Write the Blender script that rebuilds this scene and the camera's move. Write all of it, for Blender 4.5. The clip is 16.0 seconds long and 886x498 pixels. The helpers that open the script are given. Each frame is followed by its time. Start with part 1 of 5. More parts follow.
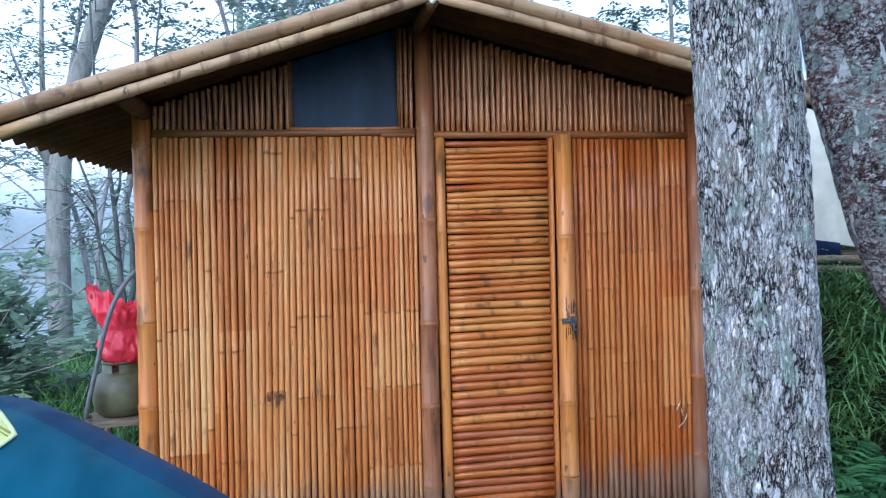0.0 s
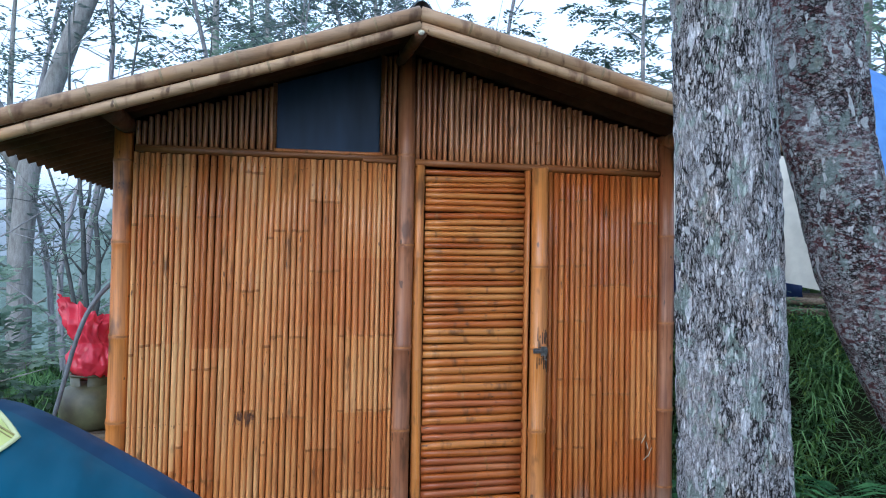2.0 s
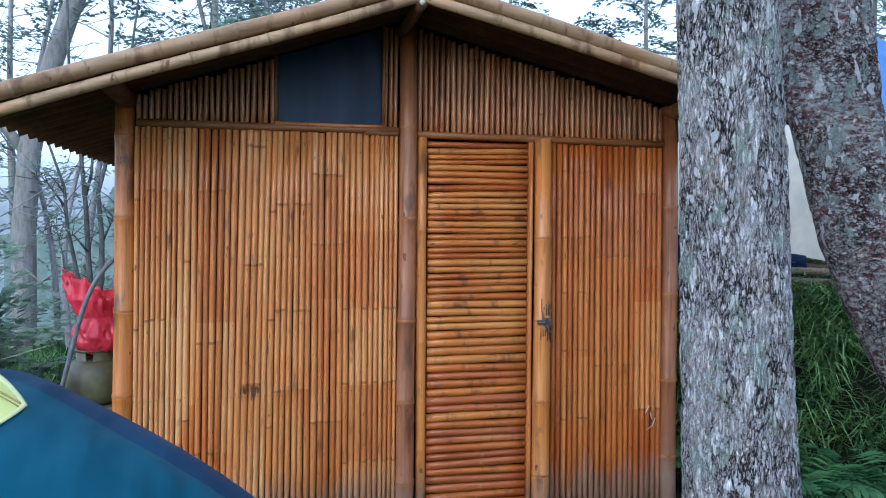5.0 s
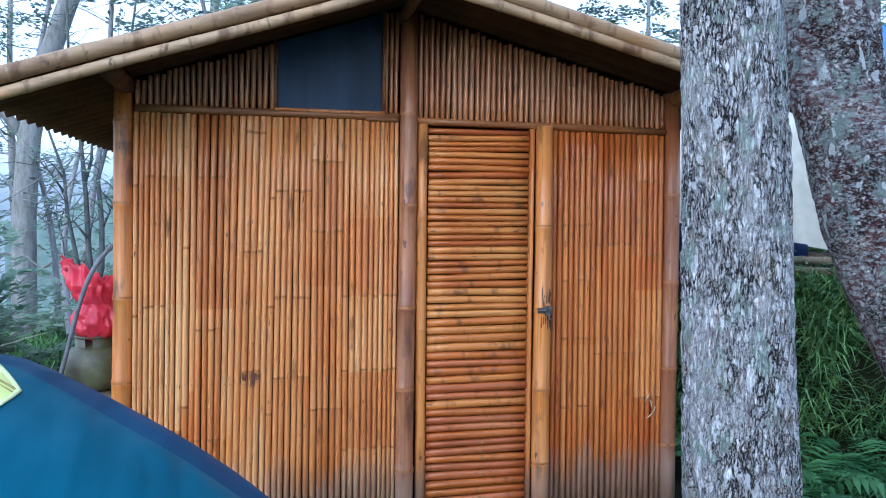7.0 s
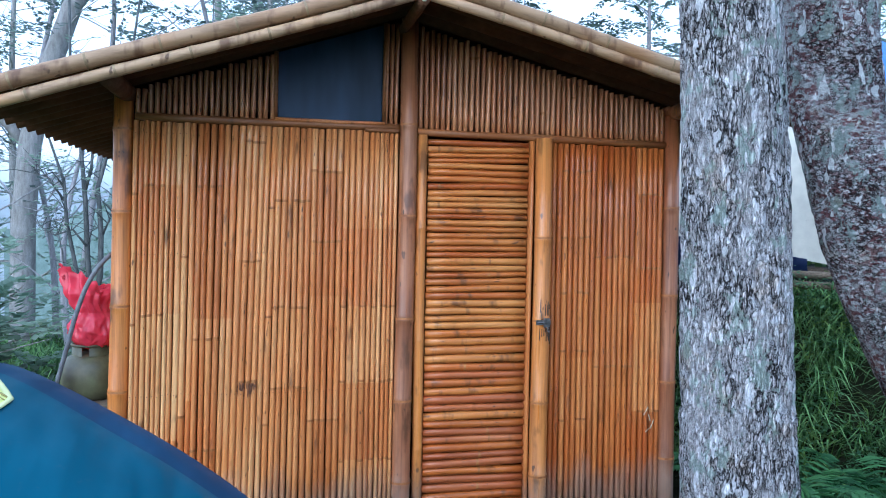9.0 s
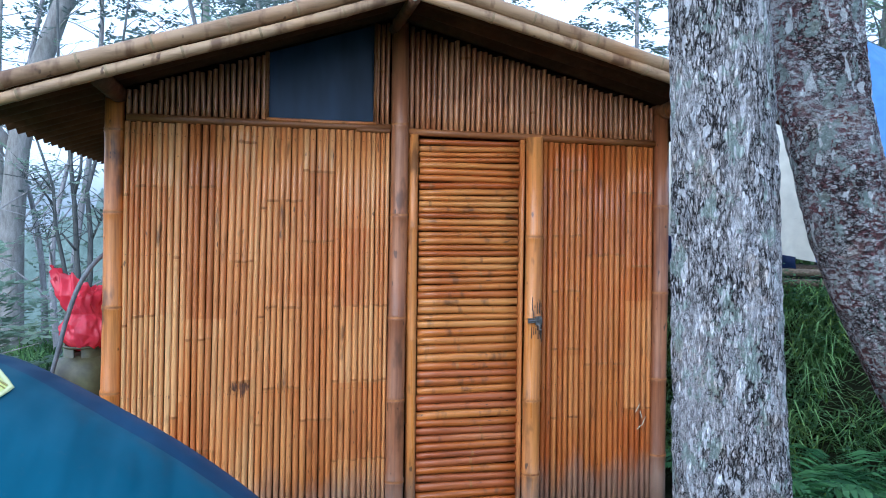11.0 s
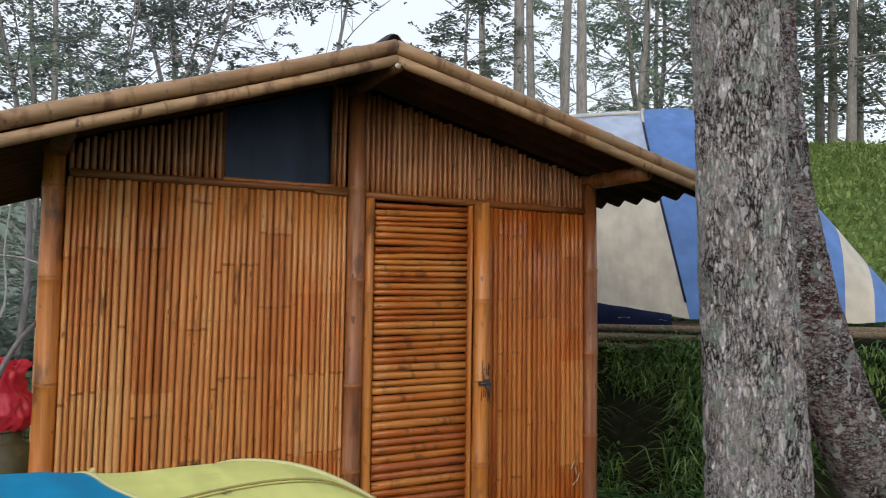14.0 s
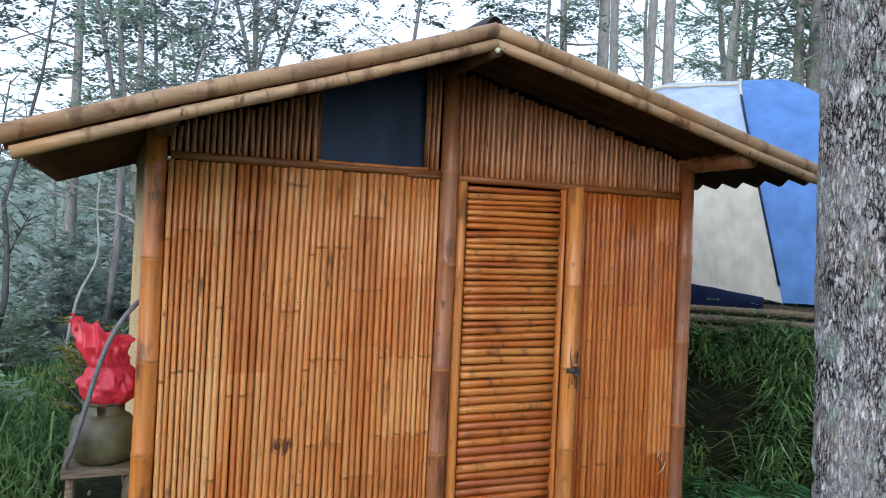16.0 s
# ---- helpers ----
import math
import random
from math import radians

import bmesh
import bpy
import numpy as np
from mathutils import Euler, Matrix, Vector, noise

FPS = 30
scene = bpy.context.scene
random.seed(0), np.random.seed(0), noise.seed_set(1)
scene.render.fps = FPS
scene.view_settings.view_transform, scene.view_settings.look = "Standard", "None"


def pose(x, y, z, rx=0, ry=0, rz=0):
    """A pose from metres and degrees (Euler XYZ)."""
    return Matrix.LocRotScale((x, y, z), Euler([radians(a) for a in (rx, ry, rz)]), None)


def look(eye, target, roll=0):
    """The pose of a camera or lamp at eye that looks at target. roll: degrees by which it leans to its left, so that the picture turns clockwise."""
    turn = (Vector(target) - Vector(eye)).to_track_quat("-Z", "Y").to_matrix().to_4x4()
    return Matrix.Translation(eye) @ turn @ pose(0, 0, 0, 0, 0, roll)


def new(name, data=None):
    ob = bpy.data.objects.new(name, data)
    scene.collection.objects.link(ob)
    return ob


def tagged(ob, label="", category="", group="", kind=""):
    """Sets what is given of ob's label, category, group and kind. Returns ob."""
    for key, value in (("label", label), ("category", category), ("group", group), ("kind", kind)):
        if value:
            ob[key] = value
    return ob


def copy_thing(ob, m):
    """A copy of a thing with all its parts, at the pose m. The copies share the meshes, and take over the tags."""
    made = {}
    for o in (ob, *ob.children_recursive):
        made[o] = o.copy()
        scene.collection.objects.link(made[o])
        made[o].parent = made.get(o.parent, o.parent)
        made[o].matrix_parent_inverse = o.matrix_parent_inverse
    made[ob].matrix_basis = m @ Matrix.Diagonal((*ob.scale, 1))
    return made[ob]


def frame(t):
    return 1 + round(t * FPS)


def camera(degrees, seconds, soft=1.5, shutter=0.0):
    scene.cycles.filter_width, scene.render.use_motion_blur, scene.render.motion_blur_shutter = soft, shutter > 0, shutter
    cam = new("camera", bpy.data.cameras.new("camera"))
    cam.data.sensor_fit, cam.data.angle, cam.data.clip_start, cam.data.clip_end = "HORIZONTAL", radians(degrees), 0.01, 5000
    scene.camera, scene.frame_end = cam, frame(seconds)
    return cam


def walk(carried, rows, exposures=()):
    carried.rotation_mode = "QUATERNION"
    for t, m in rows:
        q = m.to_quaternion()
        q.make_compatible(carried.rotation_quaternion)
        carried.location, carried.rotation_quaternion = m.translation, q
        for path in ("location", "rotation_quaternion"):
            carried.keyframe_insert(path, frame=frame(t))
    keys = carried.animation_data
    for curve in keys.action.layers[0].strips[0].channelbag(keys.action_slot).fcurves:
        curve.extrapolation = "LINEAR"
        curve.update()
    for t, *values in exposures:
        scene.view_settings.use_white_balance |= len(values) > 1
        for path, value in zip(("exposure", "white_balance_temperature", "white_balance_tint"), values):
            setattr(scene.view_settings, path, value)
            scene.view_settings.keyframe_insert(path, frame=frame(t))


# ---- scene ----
cam = camera(57.3, 16.0, soft=1.0, shutter=0.3)
PATH = [
    (0, (-0.586, -3.863, 1.614), (-0.247, -1.894, 1.53), -2.0),
    (0.5, (-0.632, -3.877, 1.611), (-0.22, -1.921, 1.565), -0.7),
    (1, (-0.629, -3.881, 1.61), (-0.214, -1.925, 1.542), -1.2),
    (1.5, (-0.641, -3.891, 1.613), (-0.214, -1.938, 1.604), 0.4),
    (2, (-0.651, -3.902, 1.609), (-0.226, -1.948, 1.593), 0.5),
    (2.5, (-0.662, -3.907, 1.609), (-0.232, -1.954, 1.64), 0.4),
    (3, (-0.657, -3.911, 1.602), (-0.221, -1.959, 1.581), 0.2),
    (3.5, (-0.654, -3.91, 1.602), (-0.248, -1.953, 1.557), 0.3),
    (4, (-0.651, -3.908, 1.601), (-0.23, -1.954, 1.55), 0.0),
    (6.5, (-0.652, -3.88, 1.587), (-0.242, -1.926, 1.476), -0.0),
    (7, (-0.646, -3.881, 1.59), (-0.23, -1.927, 1.484), 0.2),
    (7.5, (-0.642, -3.877, 1.587), (-0.204, -1.929, 1.475), 0.3),
    (8, (-0.637, -3.871, 1.588), (-0.199, -1.924, 1.463), 0.3),
    (8.5, (-0.626, -3.866, 1.587), (-0.209, -1.914, 1.472), 0.5),
    (9, (-0.641, -3.876, 1.589), (-0.224, -1.921, 1.511), 0.7),
    (9.2, (-0.643, -3.877, 1.59), (-0.214, -1.925, 1.503), 0.7),
    (11.3, (-0.654, -3.890, 1.563), (-0.213, -1.940, 1.501), 0.3),
    (11.5, (-0.637, -3.886, 1.588), (-0.277, -1.919, 1.528), -1.2),
    (12, (-0.655, -3.887, 1.602), (-0.587, -1.893, 1.464), -2.9),
    (12.5, (-0.824, -3.845, 1.620), (-0.469, -1.882, 1.482), -4.0),
    (13, (-0.995, -3.775, 1.632), (-0.495, -1.843, 1.494), -2.4),
    (13.5, (-1.174, -3.688, 1.627), (-0.565, -1.784, 1.603), -2.2),
    (14, (-1.393, -3.622, 1.617), (-0.475, -1.846, 1.682), 0.4),
    (14.5, (-1.560, -3.627, 1.623), (-0.730, -1.808, 1.707), 0.8),
    (15, (-1.529, -3.606, 1.635), (-0.708, -1.786, 1.753), 1.3),
    (15.5, (-1.481, -3.571, 1.690), (-0.712, -1.724, 1.685), 0.8),
    (16, (-1.464, -3.533, 1.768), (-0.702, -1.685, 1.713), 2.0),
]
walk(cam, [(t, look(eye, aim, lean)) for t, eye, aim, lean in PATH],
     [(0, 0.94, 4700, 6), (0.5, 0.78, 4700, 6), (2.5, 0.58, 4900, 7), (4, 0.48, 4950, 7), (6.5, 0.88, 4620, 6), (9.2, 0.94, 4600, 6), (11.5, 0.84, 4800, 7), (12, 0.40, 5100, 11), (12.5, 0.20, 5400, 11), (13.0, 0.46, 5150, 11), (14, 0.08, 6400, 12), (14.5, 0.22, 6000, 12), (15, 0.04, 6250, 12), (15.5, 0.13, 6600, 12), (16, 0.60, 5500, 8)])

# ---- light ----
SUN_UP, SUN_TURN = radians(24), radians(-140)
world = bpy.data.worlds.new("sky")
scene.world = world
world.use_nodes = True
wn = world.node_tree.nodes
sky = wn.new("ShaderNodeTexSky")
sky.sky_type = "NISHITA"
sky.sun_disc = False
sky.sun_elevation, sky.sun_rotation = SUN_UP, SUN_TURN
sky.air_density, sky.dust_density, sky.ozone_density = 1.0, 5.0, 1.0
wn["Background"].inputs["Strength"].default_value = 0.05
# an even layer of cloud under the sky
cloud = wn.new("ShaderNodeBackground")
cloud.inputs["Color"].default_value, cloud.inputs["Strength"].default_value = (0.90, 0.94, 1.0, 1), 0.85
both = wn.new("ShaderNodeAddShader")
world.node_tree.links.new(wn["Background"].outputs[0], both.inputs[0])
world.node_tree.links.new(cloud.outputs[0], both.inputs[1])
world.node_tree.links.new(both.outputs[0], wn["World Output"].inputs["Surface"])
world.node_tree.links.new(sky.outputs["Color"], wn["Background"].inputs["Color"])
sun = new("sun", bpy.data.lights.new("sun", "SUN"))
sun.data.energy, sun.data.angle, sun.data.color = 0.8, radians(75), (1.0, 0.95, 0.9)
sun.matrix_world = look((20 * math.sin(SUN_TURN) * math.cos(SUN_UP), 20 * math.cos(SUN_TURN) * math.cos(SUN_UP), 20 * math.sin(SUN_UP)), (0, 0, 0))


# ---- materials ----
def mat(name, rough=0.8, metal=0.0):
    m = bpy.data.materials.new(name)
    m.use_nodes = True
    b = m.node_tree.nodes["Principled BSDF"]
    b.inputs["Roughness"].default_value = rough
    b.inputs["Metallic"].default_value = metal
    return m, m.node_tree, b


def nd(nt, kind, **sets):
    n = nt.nodes.new(kind)
    for k, v in sets.items():
        n.inputs[k.replace("_", " ")].default_value = v
    return n


def coords(nt, scale=(1, 1, 1), spread=False):
    """Object coordinates, scaled; spread shifts them by each object's own random number."""
    tc = nt.nodes.new("ShaderNodeTexCoord")
    mp = nt.nodes.new("ShaderNodeMapping")
    mp.inputs["Scale"].default_value = scale
    nt.links.new(tc.outputs["Object"], mp.inputs["Vector"])
    if spread:
        oi = nt.nodes.new("ShaderNodeObjectInfo")
        mul = nt.nodes.new("ShaderNodeMath")
        mul.operation = "MULTIPLY"
        mul.inputs[1].default_value = 37.0
        nt.links.new(oi.outputs["Random"], mul.inputs[0])
        cmb = nt.nodes.new("ShaderNodeCombineXYZ")
        for i in range(3):
            nt.links.new(mul.outputs[0], cmb.inputs[i])
        nt.links.new(cmb.outputs[0], mp.inputs["Location"])
    return mp.outputs["Vector"]


def noise_of(nt, vec, scale, detail=4.0, rough=0.55):
    n = nd(nt, "ShaderNodeTexNoise", Scale=scale, Detail=detail, Roughness=rough)
    nt.links.new(vec, n.inputs["Vector"])
    return n.outputs["Fac"]


def ramp(nt, fac, stops, ease="LINEAR"):
    r = nt.nodes.new("ShaderNodeValToRGB")
    r.color_ramp.interpolation = ease
    e = r.color_ramp.elements
    while len(e) < len(stops):
        e.new(0.5)
    for el, (p, c) in zip(e, stops):
        el.position = p
        el.color = (*c, 1) if len(c) == 3 else c
    nt.links.new(fac, r.inputs["Fac"])
    return r.outputs["Color"]


def mix(nt, fac, a, b, how="MIX"):
    n = nt.nodes.new("ShaderNodeMix")
    n.data_type, n.blend_type = "RGBA", how
    for s, v in ((n.inputs[0], fac), (n.inputs[6], a), (n.inputs[7], b)):
        if isinstance(v, (int, float)):
            s.default_value = v
        elif isinstance(v, tuple):
            s.default_value = (*v, 1)
        else:
            nt.links.new(v, s)
    return n.outputs[2]


def math_of(nt, op, a, b=0.0):
    n = nt.nodes.new("ShaderNodeMath")
    n.operation = op
    for s, v in zip(n.inputs, (a, b)):
        if isinstance(v, (int, float)):
            s.default_value = v
        else:
            nt.links.new(v, s)
    return n.outputs[0]


def bump(nt, b, height, strength, dist):
    n = nd(nt, "ShaderNodeBump", Strength=strength, Distance=dist)
    nt.links.new(height, n.inputs["Height"])
    nt.links.new(n.outputs["Normal"], b.inputs["Normal"])


def bamboo_mat(name, stops, rough=0.31, along=(90, 90, 2.2), splash=True, streak=0.52, spread=0.26, stain=0.62):
    """Varnished bamboo: a colour for each piece, long grain, brown weather spots, mud splashed on the foot."""
    m, nt, b = mat(name, rough)
    oi = nt.nodes.new("ShaderNodeObjectInfo")
    vec = coords(nt, along, True)
    grain = noise_of(nt, vec, 1.0, 5, 0.6)
    big = noise_of(nt, coords(nt, (5.0, 5.0, 1.3) if along[2] < 10 else (1.3, 5.0, 5.0)), 1.0, 4, 0.6)
    wide = ramp(nt, big, [(0.26, (0.12, 0.12, 0.12)), (0.74, (0.9, 0.9, 0.9))])
    # a length between two joints keeps one tone; the object's colour tells its culm, first joint and joint spacing
    culm_of = nt.nodes.new("ShaderNodeSeparateColor")
    nt.links.new(oi.outputs["Color"], culm_of.inputs[0])
    spot = nt.nodes.new("ShaderNodeTexCoord")
    axes = nt.nodes.new("ShaderNodeSeparateXYZ")
    nt.links.new(spot.outputs["Object"], axes.inputs[0])
    step = math_of(nt, "FLOOR", math_of(nt, "DIVIDE", math_of(nt, "SUBTRACT", axes.outputs["Z"], math_of(nt, "MULTIPLY", culm_of.outputs[1], 2.0)), math_of(nt, "MULTIPLY", culm_of.outputs[2], 2.0)))
    pair = nt.nodes.new("ShaderNodeCombineXYZ")
    nt.links.new(math_of(nt, "MULTIPLY", culm_of.outputs[0], 50.0), pair.inputs[0])
    nt.links.new(step, pair.inputs[1])
    tone = nt.nodes.new("ShaderNodeTexWhiteNoise")
    tone.noise_dimensions = "2D"
    nt.links.new(pair.outputs[0], tone.inputs["Vector"])
    wide = math_of(nt, "ADD", math_of(nt, "MULTIPLY", wide, 0.62), math_of(nt, "MULTIPLY", tone.outputs["Value"], 0.38))
    pick = math_of(nt, "ADD", math_of(nt, "MULTIPLY", oi.outputs["Random"], spread), math_of(nt, "MULTIPLY", wide, 1 - spread))
    col = ramp(nt, pick, stops)
    blush = noise_of(nt, coords(nt, (2.1, 2.1, 1.1)), 1.3, 3)
    col = mix(nt, ramp(nt, blush, [(0.48, (0, 0, 0)), (0.66, (0.65, 0.65, 0.65))]), col, mix(nt, 1.0, col, (1.0, 0.76, 0.5), "MULTIPLY"))
    fibre = noise_of(nt, coords(nt, tuple(3.2 * c if c > 10 else 2.0 * c for c in along), True), 1.0, 4, 0.7)
    col = mix(nt, 0.55, col, ramp(nt, fibre, [(0.30, (0.5, 0.42, 0.36)), (0.48, (1, 1, 1)), (0.72, (1.2, 1.17, 1.1))]), "MULTIPLY")
    nick = noise_of(nt, coords(nt, tuple(0.7 * c if c > 10 else 8.0 * c for c in along), True), 1.0, 2, 0.5)
    col = mix(nt, ramp(nt, nick, [(0.70, (0, 0, 0)), (0.73, (0.8, 0.8, 0.8))]), col, (0.05, 0.02, 0.008))
    col = mix(nt, streak, col, ramp(nt, grain, [(0.25, (0.45, 0.38, 0.32)), (0.5, (1, 1, 1)), (0.75, (1.25, 1.2, 1.1))]), "MULTIPLY")
    spots = noise_of(nt, coords(nt, (14, 14, 5), True), 1.0, 3)
    col = mix(nt, ramp(nt, spots, [(stain, (0, 0, 0)), (stain + 0.12, (0.75, 0.75, 0.75))]), col, (0.09, 0.035, 0.012))
    if splash:
        geo = nt.nodes.new("ShaderNodeNewGeometry")
        sep = nt.nodes.new("ShaderNodeSeparateXYZ")
        nt.links.new(geo.outputs["Position"], sep.inputs[0])
        high = math_of(nt, "ADD", sep.outputs["Z"], math_of(nt, "MULTIPLY", noise_of(nt, coords(nt, (9.0, 9.0, 3.0)), 1.0, 5, 0.65), -0.42))
        mud = ramp(nt, high, [(0.0, (0.55, 0.55, 0.55)), (0.16, (0, 0, 0))])
        col = mix(nt, mud, col, (0.34, 0.26, 0.205))
    nt.links.new(col, b.inputs["Base Color"])
    nt.links.new(ramp(nt, grain, [(0.3, (rough + 0.2,) * 3), (0.7, (rough - 0.08,) * 3)]), b.inputs["Roughness"])
    b.inputs["Specular IOR Level"].default_value = 0.55
    bump(nt, b, grain, 0.35, 0.003)
    return m


TAN = [(0.14, (0.33, 0.098, 0.020)), (0.36, (0.47, 0.163, 0.039)), (0.56, (0.58, 0.252, 0.076)), (0.80, (0.67, 0.375, 0.148))]
ORANGE = [(0.12, (0.24, 0.052, 0.006)), (0.36, (0.35, 0.092, 0.012)), (0.6, (0.45, 0.148, 0.023)), (0.85, (0.56, 0.245, 0.056))]
STRAW = [(0.12, (0.32, 0.088, 0.012)), (0.36, (0.44, 0.150, 0.024)), (0.6, (0.53, 0.225, 0.050)), (0.85, (0.62, 0.32, 0.10))]
PLUM = [(0.12, (0.20, 0.045, 0.010)), (0.36, (0.30, 0.076, 0.017)), (0.6, (0.39, 0.115, 0.030)), (0.85, (0.48, 0.185, 0.062))]
RED = [(0.12, (0.22, 0.050, 0.009)), (0.36, (0.35, 0.096, 0.016)), (0.62, (0.46, 0.158, 0.032)), (0.85, (0.57, 0.25, 0.072))]
M_SLAT = bamboo_mat("bamboo_slat_tan", TAN)
M_SLAT_R = bamboo_mat("bamboo_slat_red", RED)
M_DOOR = bamboo_mat("bamboo_door_slat", ORANGE, along=(2.2, 90, 90), splash=False, stain=0.585)
M_DOOR_S = bamboo_mat("straw_door_slat", STRAW, along=(2.2, 90, 90), splash=False, stain=0.575)
M_DOOR_P = bamboo_mat("plum_door_slat", PLUM, along=(2.2, 90, 90), splash=False, stain=0.60)
M_GABLE = bamboo_mat("bamboo_gable_slat", [(0.1, (0.28, 0.105, 0.038)), (0.4, (0.42, 0.172, 0.066)), (0.85, (0.57, 0.28, 0.125))])
M_POST = bamboo_mat("bamboo_post", [(0.1, (0.36, 0.11, 0.016)), (0.5, (0.50, 0.185, 0.034)), (0.9, (0.60, 0.29, 0.09))], 0.3, (46, 46, 1.8), streak=0.85, spread=0.15, stain=0.565)
M_BROWN = bamboo_mat("bamboo_brown", [(0.2, (0.10, 0.036, 0.016)), (0.42, (0.24, 0.090, 0.036)), (0.60, (0.38, 0.165, 0.072)), (0.8, (0.48, 0.235, 0.105))], 0.34, (46, 46, 1.8), streak=0.95, spread=0.15, stain=0.56)
M_BARGE = bamboo_mat("bamboo_barge", [(0.05, (0.16, 0.088, 0.042)), (0.4, (0.28, 0.172, 0.088)), (0.75, (0.40, 0.27, 0.15)), (0.95, (0.48, 0.345, 0.21))], 0.5, (2, 40, 12), False, 0.7, stain=0.55)
M_RAIL = bamboo_mat("bamboo_rail", [(0.1, (0.15, 0.055, 0.016)), (0.9, (0.34, 0.13, 0.03))], 0.42, (3, 60, 60), False)
M_SIDE = bamboo_mat("bamboo_side_slat", [(0.1, (0.45, 0.33, 0.17)), (0.9, (0.66, 0.52, 0.31))], 0.6)


def plain_mat(name, a, b2, scale=6.0, rough=0.8, relief=0.3, dist=0.01, metal=0.0, stretch=(1, 1, 1)):
    m, nt, b = mat(name, rough, metal)
    if rough > 0.7:
        b.inputs["Specular IOR Level"].default_value = 0.08
    vec = coords(nt, stretch, True)
    n1, n2 = noise_of(nt, vec, scale, 5), noise_of(nt, vec, scale * 7.3, 3)
    col = ramp(nt, n1, [(0.3, a), (0.7, b2)])
    col = mix(nt, 0.35, col, ramp(nt, n2, [(0.3, (0.5, 0.5, 0.5)), (0.7, (1.2, 1.2, 1.2))]), "MULTIPLY")
    nt.links.new(col, b.inputs["Base Color"])
    if relief:
        bump(nt, b, n2, relief, dist)
    return m


M_NODE = plain_mat("bamboo_node", (0.22, 0.072, 0.016), (0.46, 0.19, 0.052), 34, 0.5, 0.3, 0.003)
M_NAIL = plain_mat("dark_nail", (0.02, 0.012, 0.008), (0.06, 0.03, 0.02), 60, 0.6, 0)
M_NODE_P = plain_mat("pale_bamboo_node", (0.17, 0.115, 0.05), (0.34, 0.24, 0.12), 30, 0.5, 0.3, 0.003)
# darkened to carry the shade under the roof, where these poles lie
M_DARKPOLE = plain_mat("roof_shade_bamboo", (0.08, 0.038, 0.02), (0.15, 0.075, 0.04), 12, 0.8)
# near black, so the shade between slats lies in the board's colour
M_BOARD = plain_mat("gap_shade_backing", (0.010, 0.005, 0.002), (0.022, 0.010, 0.005), 8, 0.9)
M_ROOF = plain_mat("roof_sheet", (0.05, 0.022, 0.012), (0.09, 0.042, 0.022), 5, 0.85)
M_CAP = plain_mat("ridge_cap", (0.012, 0.011, 0.011), (0.03, 0.028, 0.028), 20, 0.6)
M_METAL = plain_mat("steel_latch", (0.14, 0.13, 0.12), (0.36, 0.35, 0.34), 50, 0.35, 0.1, 0.002, 1.0)
M_RUST = plain_mat("scorched_bamboo", (0.02, 0.012, 0.008), (0.09, 0.045, 0.02), 60, 0.7)
M_FRAY = plain_mat("frayed_fibre", (0.055, 0.020, 0.007), (0.17, 0.06, 0.018), 60, 0.7, 0)
M_CYL = plain_mat("gas_paint", (0.035, 0.024, 0.013), (0.125, 0.125, 0.06), 7, 0.45, 0.15, 0.004)
M_LABEL = plain_mat("pale_label", (0.55, 0.52, 0.4), (0.7, 0.66, 0.5), 40, 0.6, 0)
M_HOSE = plain_mat("grey_hose", (0.10, 0.10, 0.11), (0.18, 0.18, 0.19), 30, 0.45, 0.1, 0.002)
M_WOOD = plain_mat("grey_wood", (0.10, 0.075, 0.05), (0.24, 0.19, 0.14), 5, 0.85, 0.5, 0.006, 0, (2, 20, 20))
M_TARP = plain_mat("black_tarp", (0.01, 0.01, 0.012), (0.025, 0.025, 0.03), 6, 0.6)


def window_mat():
    m, nt, b = mat("dark_film", 0.4)
    b.inputs["Specular IOR Level"].default_value = 0.25
    n1 = noise_of(nt, coords(nt, (5, 5, 1.2)), 1.0, 3)
    nt.links.new(ramp(nt, n1, [(0.3, (0.009, 0.019, 0.038)), (0.7, (0.034, 0.058, 0.108))]), b.inputs["Base Color"])
    bump(nt, b, n1, 0.25, 0.02)
    return m


M_WIN = window_mat()


def cloth_mat(name, col, glow=0.35, rough=0.5):
    """Thin tent fabric: fine weave, soft creases, dust, light through it."""
    m, nt, b = mat(name, rough)
    b.inputs["Specular IOR Level"].default_value = 0.5 if rough < 0.4 else 0.2 if rough < 0.6 else 0.12
    vec = coords(nt)
    n1, n2 = noise_of(nt, vec, 7, 4), noise_of(nt, vec, 60, 3)
    dark, pale = tuple(c * 0.84 for c in col), tuple(min(1, c * 1.1 + 0.005) for c in col)
    c = ramp(nt, n1, [(0.3, dark), (0.7, pale)])
    c = mix(nt, ramp(nt, n2, [(0.66, (0, 0, 0)), (0.8, (0.35, 0.35, 0.35))]), c, tuple(0.35 * x + 0.06 for x in col))
    nt.links.new(c, b.inputs["Base Color"])
    crease = noise_of(nt, coords(nt, (2.6, 0.8, 0.7)), 3.2, 2.5, 0.45)
    bump(nt, b, crease, 0.55, 0.08)
    tr = nt.nodes.new("ShaderNodeBsdfTranslucent")
    nt.links.new(c, tr.inputs["Color"])
    mx = nt.nodes.new("ShaderNodeMixShader")
    mx.inputs[0].default_value = glow
    nt.links.new(b.outputs[0], mx.inputs[1])
    nt.links.new(tr.outputs[0], mx.inputs[2])
    nt.links.new(mx.outputs[0], nt.nodes["Material Output"].inputs["Surface"])
    return m


